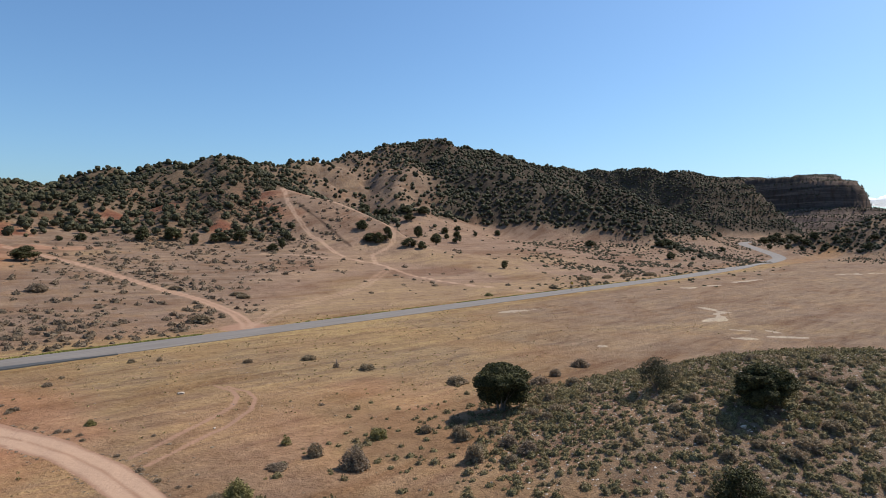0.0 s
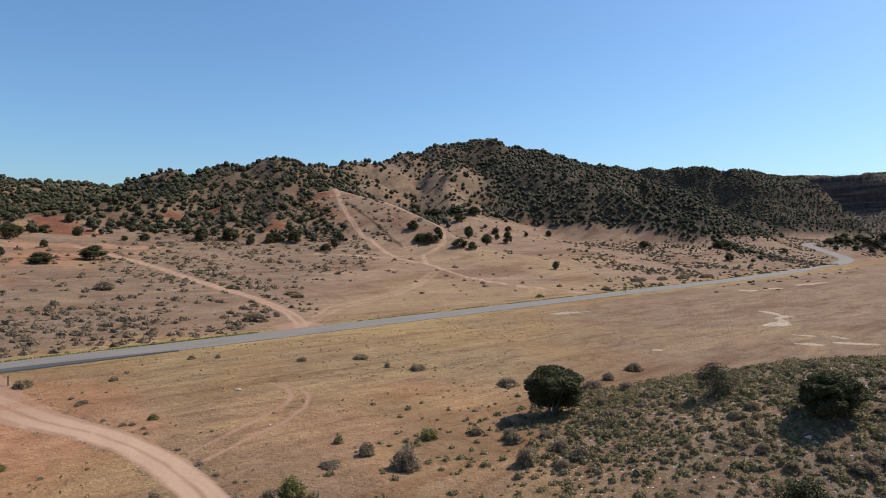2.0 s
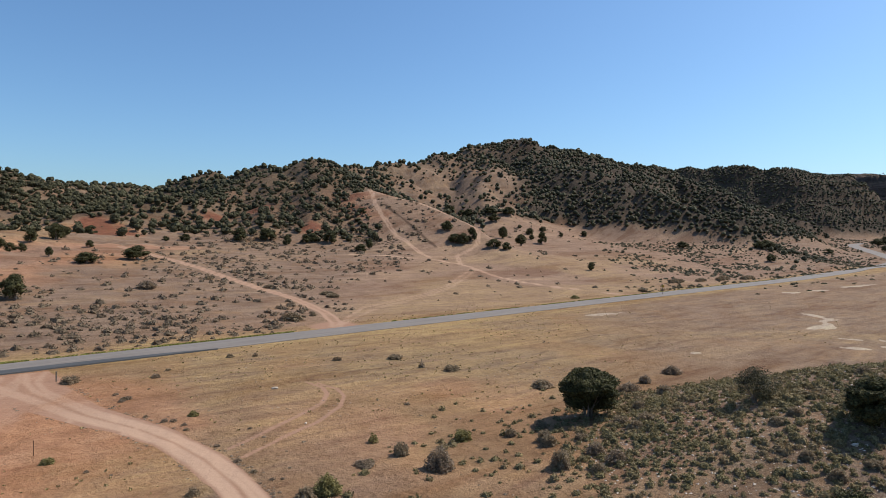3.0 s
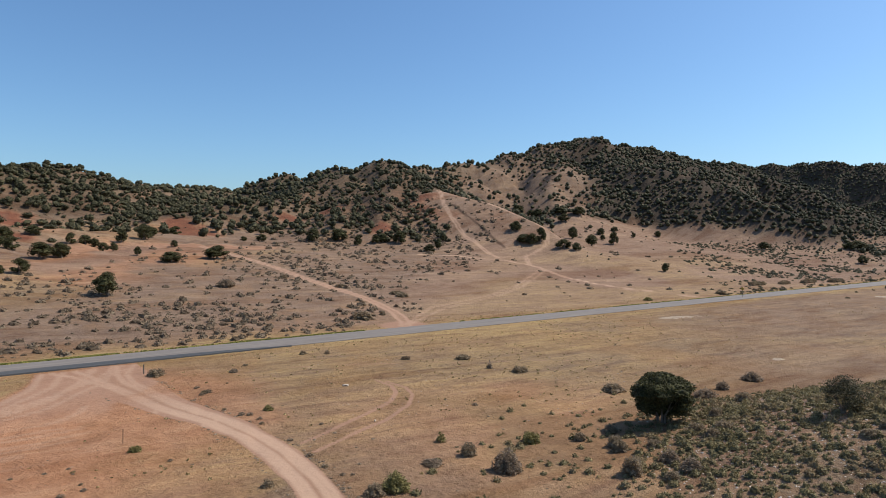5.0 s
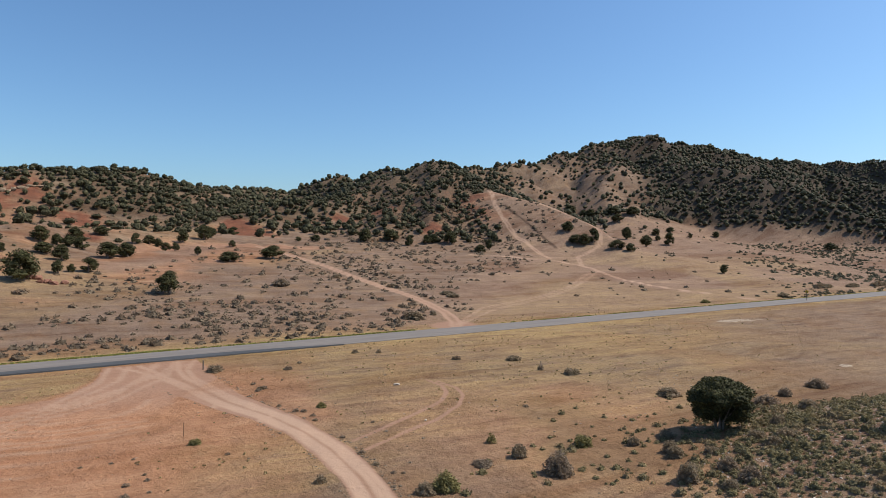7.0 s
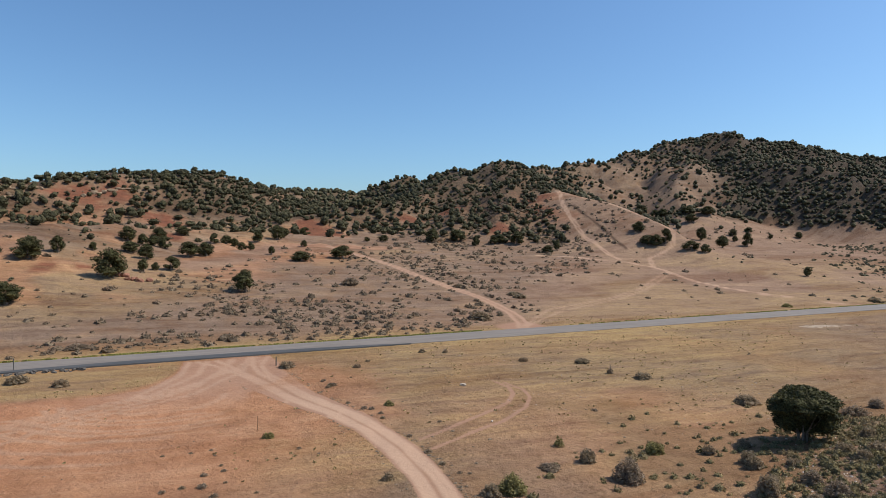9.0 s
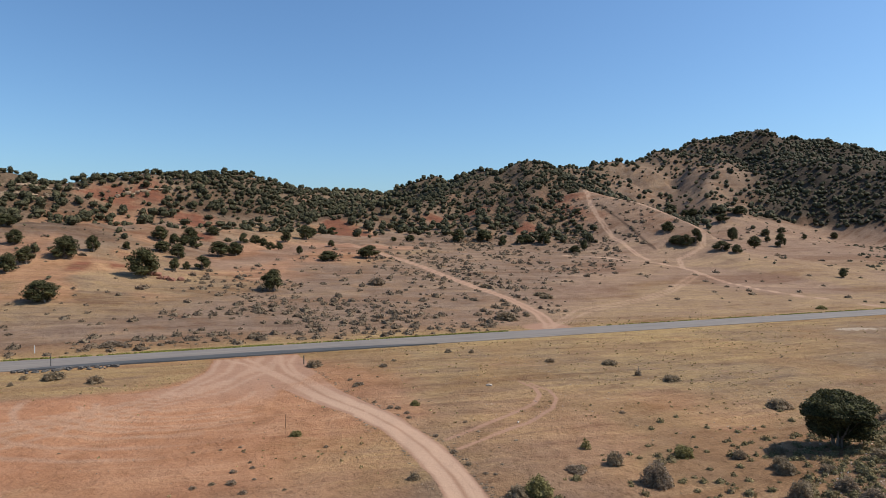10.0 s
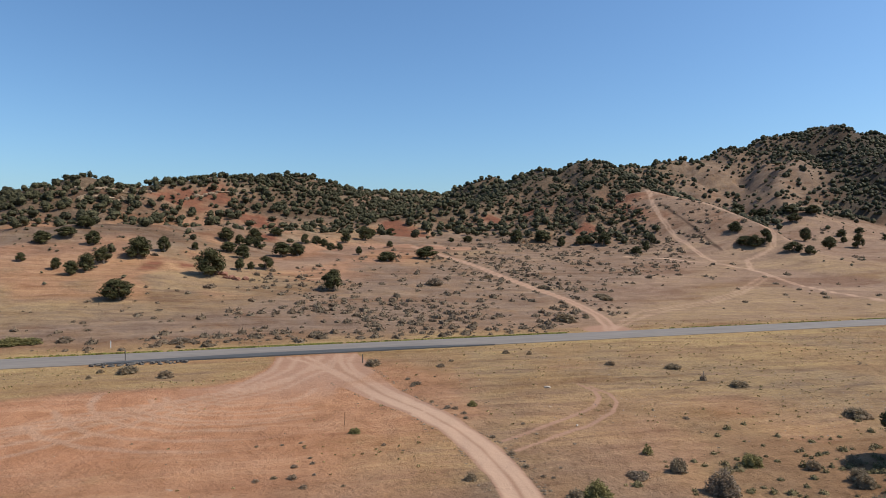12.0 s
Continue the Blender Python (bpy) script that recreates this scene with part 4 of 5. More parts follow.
# ---- scrub ----
SAGE_SHAPES = [shrub(rng, 58, 0.125, 0.45 + 0.15 * rng.uniform(), 0.5, 1) for _ in range(9)]
SAGE_SMALL = [shrub(rng, 34, 0.10, 0.42, 0.4) for _ in range(7)]
SAGE_FAR = [shrub(rng, 28, 0.15, 0.46, 0.4, 1) for _ in range(7)]
TUFT = [leaves(rng, np.stack([rng.uniform(-0.3, 0.3, 9), rng.uniform(-0.3, 0.3, 9), np.full(9, 0.3)], -1), 0.38, np.array([[0, 0, 1.6]]).repeat(9, 0)) for _ in range(6)]
x, y = grid_places(rng, -18, 95, 18, 100, 0.52)
m = mound(x, y)
keep = (bearing(x, y) < 37) & (np.hypot(x, y) > 37) & (rng.uniform(size=len(x)) < np.maximum(step(0.15, 1.6, m), 0.16 * (1 - step(9, 24, np.hypot(x - 8, (y - 46) / 1.2)))) * (0.6 + 0.4 * step(0.36, 0.62, fbm(x / 5, y / 5, 3, 151))))
x, y = x[keep], y[keep]
size = (0.32 + 0.66 * rng.uniform(size=len(x)) ** 1.8) * (1 + 0.45 * step(0.55, 0.7, fbm(x / 9, y / 9, 2, 161)))
scatter("sagebrush", SAGE_SHAPES, x, y, size, size * rng.uniform(0.7, 1.1, len(x)), SAGE, rng, 0.05, "grey-green sagebrush covering the stony knoll", "shrubs")
x, y = grid_places(rng, -260, 290, 40, 420, 2.0)
q = road_side(x, y)
z = height(x, y)
clump = fbm(x / 22, y / 22, 3, 171)
left = (0.1 + step(0.46, 0.58, clump) * (0.4 + 0.6 * (1 - step(25, 45, q)))) * (1 - step(-58, -40, x)) * step(-135, -105, x) * 1.4
right = step(0.45, 0.6, clump) * step(30, 60, x) * 0.75
keep = seen_sector(x, y) & (rng.uniform(size=len(x)) < (np.maximum(left, right) + 0.025) * step(5.5, 9, q) * (1 - step(14, 24, z - plain(x, y))) * off_track(x, y, 2.2))
x, y = x[keep], y[keep]
size = (0.7 + 2.0 * rng.uniform(size=len(x)) ** 2) * (1 + 0.4 * step(180, 300, np.hypot(x, y)))
low = size * rng.uniform(0.6, 0.9, len(x))
east = x > 20
scatter("sagebrush", SAGE_FAR, x[~east], y[~east], size[~east], low[~east], SAGE_BROWN, rng, 0.05, "grey-brown low sagebrush dotted over the slope beyond the road", "shrubs")
scatter("sagebrush", SAGE_FAR, x[east], y[east], 0.75 * size[east], 0.8 * low[east], SAGE_DARK, rng, 0.05, "dark olive scrub dotted over the open slope", "shrubs")
# a thicker row along the far edge of the asphalt before the bend, and a few bushes on the near side
p, q = rng.uniform(175, 440, 520), 6.2 + rng.gamma(1.3, 3.2, 520)
q = np.where(rng.uniform(size=520) < 0.12, -8 - rng.gamma(1.5, 9, 520), q)
x, y = ROAD_DIR[0] * p + ROAD_NORMAL[0] * (ROAD_Q + q), ROAD_DIR[1] * p + ROAD_NORMAL[1] * (ROAD_Q + q)
keep = (rng.uniform(size=520) < 0.25 + 0.75 * step(0.4, 0.58, value_noise(p / 14, q / 9, 41))) & (nearest(x, y, [b[:2] for b in BEND])[0] > 7)
x, y = x[keep], y[keep]
size = 0.8 + 1.4 * rng.uniform(size=len(x)) ** 1.9
scatter("roadside_scrub", SAGE_SHAPES, x, y, size, size * rng.uniform(0.6, 0.95, len(x)), SAGE_DARK, rng, 0.05, "olive scrub crowding the edge of the asphalt near the bend", "shrubs")
x, y = grid_places(rng, -110, 150, 25, 240, 1.0)
q = road_side(x, y)
keep = seen_sector(x, y) & (q < -4.8) & (rng.uniform(size=len(x)) < (1 - 0.75 * step(0, 40, x)) * (0.004 + 0.14 * step(0.6, 0.76, fbm(x / 12, y / 12, 3, 181)))) & (mound(x, y) < 1)
d, _ = nearest(x, y, ENTRY)
keep &= (d > 2.2) & (rng.uniform(size=len(x)) > 0.93 * zone_values(x, y, height(x, y))[2][..., 2])
x, y = x[keep], y[keep]
size = 0.14 + 0.4 * rng.uniform(size=len(x)) ** 2
scatter("weeds", SAGE_SMALL, x, y, size, size * 0.7, TWIG, rng, 0.05, "small dry brown weeds dotted over the flat", "weeds")
# undergrowth between the trees of the upper hills
x, y = grid_places(rng, -300, 480, 300, 830, 3.3)
z = height(x, y)
dist = np.hypot(x, y)
keep = seen_sector(x, y) & (dist > 340) & (dist < 800) & (rng.uniform(size=len(x)) < 0.3 * wood_share(x, y, z))
x, y = x[keep], y[keep]
size = rng.uniform(1.2, 2.6, len(x))
UNDER = [far_tree(rng, 2, 0) for _ in range(8)]
scatter("undergrowth", UNDER, x, y, size, size * 0.7, JUNIPER_FAR, rng, 0.04, "dark brush between the junipers of the upper hills", "shrubs")
# scrub on the valley floor by the road bend
x, y = grid_places(rng, 110, 520, 300, 900, 4.0)
q = road_side(x, y)
z = height(x, y)
d, _ = nearest(x, y, [p[:2] for p in BEND])
bend = step(330, 420, np.hypot(x, y)) * step(0.3, 0.55, fbm(x / 30, y / 30, 2, 211))
near_side = (1 - step(-30, -10, q)) * step(480, 560, np.hypot(x, y))
keep = seen_sector(x, y) & (d > 6.5) & (np.abs(q) > 6) & (rng.uniform(size=len(x)) < 0.85 * bend * np.maximum(near_side, step(8, 20, q))) & (z - plain(x, y) < 12)
x, y = x[keep], y[keep]
size = 1.0 + 2.2 * rng.uniform(size=len(x)) ** 2
scatter("valley_scrub", UNDER, x, y, size, size * 0.7, SAGE_DARK, rng, 0.05, "olive scrub on the valley floor by the road bend", "shrubs")
# low brush on the hillsides
x, y = grid_places(rng, -330, 300, 60, 470, 3.4)
z = height(x, y)
keep = seen_sector(x, y) & (np.hypot(x, y) < 470) & (rng.uniform(size=len(x)) < 0.36 * (1 - 0.3 * apron(x, y)) * step(1, 5, z - plain(x, y) - mound(x, y)) * step(0.3, 0.55, fbm(x / 15, y / 15, 2, 201)) * off_track(x, y, 2.5) * (0.2 + 0.8 * step(20, 34, nearest(x, y, BARE_SPUR)[0])))
x, y = x[keep], y[keep]
size = 0.5 + 1.1 * rng.uniform(size=len(x)) ** 2
scatter("hillside_brush", UNDER, x, y, size, size * 0.75, SAGE_DARK, rng, 0.05, "low olive brush between the junipers on the hills", "shrubs")
# dry grass near the road and on the flat
x, y = grid_places(rng, -120, 90, 25, 190, 0.75)
q = road_side(x, y)
za, zb, zc, zd = zone_values(x, y, height(x, y))
keep = seen_sector(x, y) & (np.abs(q) > 4.6) & (rng.uniform(size=len(x)) < 0.22 * za[..., 2] * step(0.4, 0.6, fbm(x / 7, y / 7, 3, 191)) * (1 - 0.7 * step(0, 40, x)) + 0.002) & (za[..., 0] < 0.3) & (q < 14)
x, y = x[keep], y[keep]
size = rng.uniform(0.15, 0.4, len(x))
scatter("grass_tufts", TUFT, x, y, size, size * 0.7, STRAW, rng, 0.0, "dry yellow grass tufts", "grass")
# greener verge along the road
p = np.where(rng.uniform(size=5200) < 0.55, rng.uniform(-20, 58, 5200), rng.uniform(-70, 330, 5200))
q = rng.uniform(3.8, 5.0, 5200)
keep = (rng.uniform(size=5200) < 0.15 + 0.85 * step(0.4, 0.6, value_noise(p / 6, q, 5))) & ~((q < 0) & (p > -8) & (p < 28)) & ~((q > 0) & (p > 56) & (p < 76))
p, q = p[keep], q[keep]
x, y = ROAD_DIR[0] * p + ROAD_NORMAL[0] * (ROAD_Q + q), ROAD_DIR[1] * p + ROAD_NORMAL[1] * (ROAD_Q + q)
size = rng.uniform(0.3, 0.7, len(x))
scatter("verge_grass", TUFT, x, y, size, size * 0.5, VERGE, rng, 0.0, "yellow-green grass along the edge of the asphalt", "grass")

# clods and dead weeds thrown up along the drive's edges
x, y = [], []
for (xa, ya, wa), (xb, yb, _) in zip(ENTRY[8:40], ENTRY[9:41]):
    count = int(12 * math.hypot(xb - xa, yb - ya))
    k, far_off = math.hypot(xb - xa, yb - ya), rng.choice([-1, 1], count, p=[0.35, 0.65]) * (wa + rng.gamma(1.2, 0.28, count))
    t = rng.uniform(0, 1, count)
    x.append(xa + (xb - xa) * t - (yb - ya) / k * far_off)
    y.append(ya + (yb - ya) * t + (xb - xa) / k * far_off)
x, y = np.concatenate(x), np.concatenate(y)
keep = value_noise(x / 1.6, y / 1.6, 33) > 0.42
x, y = x[keep], y[keep]
size = 0.1 + 0.32 * rng.uniform(size=len(x)) ** 2.5
scatter("edge_weeds", SAGE_SMALL, x, y, size, size * 0.6, TWIG, rng, 0.05, "dead brown weeds and clods along the edge of the dirt drive", "weeds")

# ---- stones on the knoll ----
ball, tris = octa_ball(0)
CHIP = [(ball * rng.uniform(0.5, 1.0, (6, 1)) * np.array([0.5, 0.4, 0.42]), tris) for _ in range(6)]
x, y = grid_places(rng, -8, 90, 18, 95, 0.48)
keep = rng.uniform(size=len(x)) < 1.0 * step(0.3, 2.0, mound(x, y))
x, y = x[keep], y[keep]
size = 0.08 + 0.34 * rng.uniform(size=len(x)) ** 2.2
scatter("loose_stones", CHIP, x, y, size, 0.6 * size, STONE, rng, 0.0, "pale stones scattered between the shrubs", "stones")
# grit and clods on the flat
x, y = grid_places(rng, -110, 110, 22, 150, 0.85)
q = road_side(x, y)
far_off = np.hypot(x, y)
za, zb, zc, zd = zone_values(x, y, height(x, y))
keep = seen_sector(x, y) & (q < -5) & (mound(x, y) < 1.5) & (rng.uniform(size=len(x)) < (0.06 + 0.3 * (1 - step(8, 20, np.hypot((x + 14) / 1.8, y - 74))) + 0.5 * step(0.52, 0.7, fbm(x / 9, y / 9, 3, 221))) * (1 - step(90, 150, far_off)) * (1 - 0.85 * zc[..., 2]) * (1 - za[..., 0]))
x, y = x[keep], y[keep]
size = 0.06 + 0.2 * rng.uniform(size=len(x)) ** 3
scatter("clods", CHIP, x, y, size, size, CLOD, rng, 0.0, "small brown stones and clods scattered over the bare flat", "stones")


# grey gravel on the bare flat
x, y = grid_places(rng, -48, 20, 56, 92, 0.7)
patch = (1 - step(9, 24, np.hypot((x + 16) / 1.7, y - 75))) * step(0.42, 0.6, fbm(x / 6, y / 6, 3, 241))
keep = rng.uniform(size=len(x)) < 0.45 * patch
x, y = x[keep], y[keep]
size = 0.07 + 0.22 * rng.uniform(size=len(x)) ** 3
scatter("gravel", CHIP, x, y, size, 0.8 * size, GRAVEL, rng, 0.0, "pale grey gravel strewn over the bare flat", "stones")


# ---- single junipers ----
def juniper(name, rng, lobes, count, leaf, core, low, trunks, gap=0.0, material=None, waist=0.32, bare=0.0):
    """A juniper one metre wide and high; a thing with its trunk and crown."""
    base = new(name)
    part("crown", mesh_of("crown", *crown(rng, lobes, count, leaf, core, low, gap, waist, bare), material or JUNIPER), base)
    for k in range(trunks):
        lean = 2 * np.pi * k / trunks
        part("trunk", mesh_of("trunk", *stem(rng, lean, 0.26 if trunks > 1 else 0.06, 0.55, 0.019 if trunks > 1 else 0.07), BARK, True), base, "grey shaggy bark")
    return base


def stand(thing, used, x, y, wide, tall, turn, label, group="", category="tree"):
    place = pose(x, y, float(height(x, y)) - 0.05, 0, 0, turn)
    ob = copy_thing(thing, place) if used else thing
    ob.matrix_basis = place @ Matrix.Diagonal((wide, wide, tall, 1))
    return tagged(ob, label, category, group)


rng = np.random.default_rng(11)
stand(juniper("juniper", rng, 110, 30000, 0.02, 1, 0.13, 7, waist=0.42, bare=0.32), False, 4.9, 58.4, 6.0, 4.5, 20, "dense dark green juniper with exposed trunks at the knoll's foot")
stand(juniper("juniper", rng, 100, 28000, 0.021, 1, 0.04, 6, waist=0.46, bare=0.16), False, 22.9, 46.3, 4.5, 3.3, 75, "dense dark juniper among sagebrush on the knoll")
stand(juniper("juniper", rng, 34, 5200, 0.019, 0, 0.12, 7, 0.45, SAGE_DARK), False, 17.4, 53.7, 3.5, 2.9, 140, "sparse grey half-dead juniper on the knoll")
stand(juniper("juniper", rng, 24, 5000, 0.026, 1, 0.04, 5, 0.35), False, 16.5, 35.9, 3.2, 2.6, 10, "olive juniper bush at the foot of the knoll")

BY_THE_HILL = [(-112.6, 168.8, 7.6, 4.1), (-130.9, 226.1, 4.7, 2.8), (-134.5, 218.8, 2.9, 1.9), (-114.6, 237.8, 6.0, 5.5), (-82.3, 251.2, 6.1, 5.3), (-65.8, 238.4, 4.6, 3.0), (-64.1, 245.5, 3.0, 4.4), (-37.9, 277.6, 5.4, 4.4), (-26.2, 270.4, 4.8, 6.2), (-33.0, 267.8, 6.6, 3.8), (-16.2, 263.9, 7.0, 3.7), (-11.0, 261.9, 4.6, 3.2), (-6.2, 313.5, 6.1, 5.5), (-16.4, 341.1, 5.4, 6.6), (4.1, 337.4, 5.4, 6.6), (32.7, 431.6, 4.6, 3.8), (21.8, 249.4, 3.3, 3.3), (88.1, 398.1, 6.9, 4.2), (138.2, 406.3, 9.7, 5.0), (124.9, 360.5, 5.6, 4.1), (5.3, 381.5, 5.4, 3.0)]
RED_SLOPE = [(-123.8, 73.7, 6.6, 4.3), (-101.1, 112.3, 5.2, 5.0), (-117.3, 154.2, 6.5, 3.1), (-128.1, 99.1, 7.8, 6.5), (-148.9, 94.0, 7.3, 5.3), (-151.8, 103.0, 3.7, 4.2), (-174.0, 83.6, 4.5, 3.5), (-162.1, 73.2, 2.4, 2.1), (-151.2, 75.5, 2.4, 2.8), (-145.1, 75.6, 3.7, 3.2), (-145.5, 79.2, 4.2, 4.1), (-148.5, 84.8, 4.3, 4.0), (-165.0, 91.7, 4.1, 3.8), (-181.3, 98.4, 5.9, 3.2), (-175.3, 90.6, 5.6, 2.7), (-150.7, 111.7, 2.4, 2.2), (-141.7, 120.4, 4.3, 4.1), (-130.8, 110.3, 2.8, 3.2), (-131.1, 114.0, 2.0, 2.1), (-129.1, 117.2, 4.1, 3.6)]
DRAW = [(-151.9, 135.6, 4.1, 3.8), (-161.2, 130.5, 4.7, 4.5), (-157.3, 132.4, 3.4, 3.1), (-162.6, 142.8, 4.7, 3.7), (-140.9, 133.9, 6.6, 4.3), (-140.3, 139.8, 5.1, 4.1), (-152.8, 155.9, 3.0, 3.4), (-152.2, 160.6, 4.2, 3.1), (-142.8, 157.3, 3.3, 2.6), (-151.8, 175.1, 4.4, 4.0), (-132.0, 158.6, 2.3, 2.7), (-156.4, 194.7, 4.8, 3.9), (-138.8, 184.1, 2.8, 2.4)]
BY_THE_BEND = [(323.7, 659.3, 12.1, 7.0), (360.2, 715.7, 14.3, 8.8), (367.6, 710.5, 12.9, 7.5), (436.1, 820.8, 17.6, 10.1), (323.8, 595.6, 10.8, 6.8), (327.4, 587.1, 8.7, 5.7), (292.5, 585.0, 5.8, 4.1), (308.9, 584.1, 6.8, 4.6), (338.3, 595.5, 11.7, 6.8), (333.6, 567.8, 7.4, 4.5), (327.1, 562.5, 4.6, 3.5), (341.9, 522.8, 8.4, 6.0), (347.3, 559.5, 7.2, 4.9), (316.6, 574.9, 4.7, 4.0), (432.5, 846.2, 12.6, 7.4), (345.9, 573.6, 8.4, 5.0), (357.0, 537.4, 7.7, 5.2), (132.7, 402.8, 7.6, 4.3), (210.4, 495.7, 6.7, 3.9)]
HILL_FOOT = [(-163.5, 152.9, 4.9, 3.0), (-155.5, 134.8, 4.4, 2.9), (-149.8, 161.8, 2.9, 2.9), (-140.9, 159.2, 2.8, 2.6), (-152.4, 186.3, 5.1, 5.5), (-163.5, 217.4, 5.1, 3.6), (-149.4, 121.6, 4.6, 3.1), (-106.5, 244.7, 7.1, 4.7), (-96.2, 240.3, 3.4, 4.1), (-90.9, 246.4, 4.2, 3.7), (-88.8, 249.5, 4.2, 3.7), (-79.7, 293.2, 3.2, 2.7), (-88.1, 279.8, 3.6, 3.1), (-29.5, 266.9, 5.5, 4.7), (-2.5, 359.8, 5.4, 3.8), (-1.2, 349.1, 3.1, 3.1), (-56.4, 425.6, 8.0, 6.1), (-45.4, 406.2, 6.5, 4.3), (-41.0, 404.0, 7.2, 5.0), (-31.6, 377.3, 4.4, 3.0), (-27.4, 397.9, 8.8, 4.2), (-23.2, 377.4, 8.0, 4.7), (-15.9, 395.5, 8.8, 4.9), (15.3, 373.8, 2.6, 3.0)]
kinds = [juniper("juniper", rng, 26, 3400, 0.03, 0, low, 1) for low in (0.03, 0.04, 0.03, 0.10, 0.03, 0.05)]
used = [False] * len(kinds)
for rows, label, group in ((BY_THE_HILL, "rounded dark green juniper near the foot of the hill", "junipers near the hill"),
                           (RED_SLOPE, "rounded olive-green juniper on the orange slope", "junipers on the orange slope"),
                           (BY_THE_BEND, "dark green juniper on the scrub beside the road bend", "junipers by the road bend"),
                           (DRAW, "rounded dark juniper beside the sandy draw", "junipers by the draw"),
                           (HILL_FOOT, "rounded dark green juniper where the slope steepens", "junipers where the slope steepens")):
    for n, (x, y, wide, tall) in enumerate(rows):
        k = 3 if rows is RED_SLOPE and n == 1 else (n * 5 + len(rows)) % 6
        small = wide < 3
        stand(kinds[k], used[k], x, y, wide * 1.05, tall * 1.02, 67 * n % 360, label.replace("rounded", "small rounded") if small else label, group)
        used[k] = True

# ---- single bushes ----
BUSHES_FLAT = [(-89.0, 63.4, 3.9, 1.0), (-103.6, 53.1, 2.5, 1.0), (-107.5, 47.2, 4.7, 1.3), (-105.7, 49.2, 3.2, 1.2), (-75.1, 46.0, 2.6, 1.3), (-69.5, 47.4, 2.0, 1.2), (-77.8, 44.1, 0.9, 0.8), (-75.6, 41.5, 0.7, 0.6), (-53.0, 66.7, 2.1, 1.1), (-22.2, 39.1, 0.9, 0.8), (-10.2, 48.3, 1.3, 1.5), (-12.4, 45.9, 1.6, 0.6), (-6.8, 46.3, 2.2, 2.0), (-5.9, 53.1, 1.6, 1.2), (-10.4, 81.0, 2.2, 1.0), (-13.1, 51.1, 0.9, 1.0), (-1.9, 54.1, 1.1, 1.0), (0.9, 52.0, 1.3, 1.2), (-14.5, 82.2, 0.9, 1.0), (-19.3, 87.5, 2.2, 1.0), (-26.9, 85.2, 1.5, 0.8)]
BUSHES_ROAD = [(-42.2, 84.3, 1.1, 0.7), (-38.9, 85.4, 0.9, 0.7), (-47.6, 121.3, 5.0, 2.0), (-45.0, 126.4, 1.4, 0.9), (-87.4, 134.8, 4.5, 2.3), (-13.6, 40.8, 2.0, 1.5), (-14.7, 39.8, 1.4, 0.9), (-12.6, 63.1, 0.7, 0.4), (-31.7, 55.9, 1.0, 0.7), (-35.9, 42.8, 1.1, 0.6), (-42.1, 60.8, 1.0, 0.5), (-45.7, 74.8, 0.8, 0.4)]
BUSHES_FAR = [(-50.8, 152.7, 4.0, 0.9), (-48.6, 150.3, 3.6, 1.1), (-65.4, 151.9, 3.4, 1.1), (-81.9, 152.3, 2.5, 1.1), (33.9, 206.2, 3.4, 1.6), (11.3, 180.7, 2.6, 1.1), (1.1, 73.5, 2.3, 0.9), (1.2, 51.0, 1.2, 1.2), (2.0, 46.2, 1.6, 1.6), (51.2, 240.7, 8.4, 2.1), (63.1, 254.4, 6.6, 2.0), (73.8, 264.4, 9.1, 2.3), (86.1, 274.2, 9.4, 2.2)]


BUSHES_KNOLL = [(0.9, 73.1, 2.4, 1.1), (0.6, 56.2, 1.3, 0.9), (1.2, 51.0, 1.3, 1.1), (4.6, 48.2, 1.5, 1.1), (5.8, 46.1, 1.6, 1.2), (7.2, 54.3, 1.5, 0.9), (8.1, 52.2, 1.3, 0.9), (9.2, 54.1, 1.6, 1.1), (4.5, 44.8, 1.2, 0.8), (9.4, 59.0, 1.3, 1.0), (3.8, 51.6, 1.2, 0.7), (13.0, 77.3, 1.5, 1.2), (13.0, 65.9, 1.7, 1.1), (17.3, 83.7, 2.4, 1.4), (10.4, 72.2, 2.5, 1.3), (27.6, 58.2, 1.5, 0.8), (29.2, 51.4, 1.7, 0.9), (26.7, 46.7, 1.6, 0.8), (28.4, 45.3, 1.5, 0.8), (26.1, 43.0, 1.7, 1.0), (23.3, 41.2, 2.0, 1.0), (18.1, 41.0, 1.1, 0.8), (22.0, 40.4, 1.8, 0.9), (17.4, 48.5, 1.3, 0.6), (17.3, 43.4, 1.0, 0.7), (20.5, 41.9, 1.1, 0.7), (18.9, 49.5, 1.2, 0.7), (31.0, 48.7, 1.3, 0.9), (29.7, 49.8, 1.1, 0.6), (32.6, 55.2, 1.6, 0.8)]
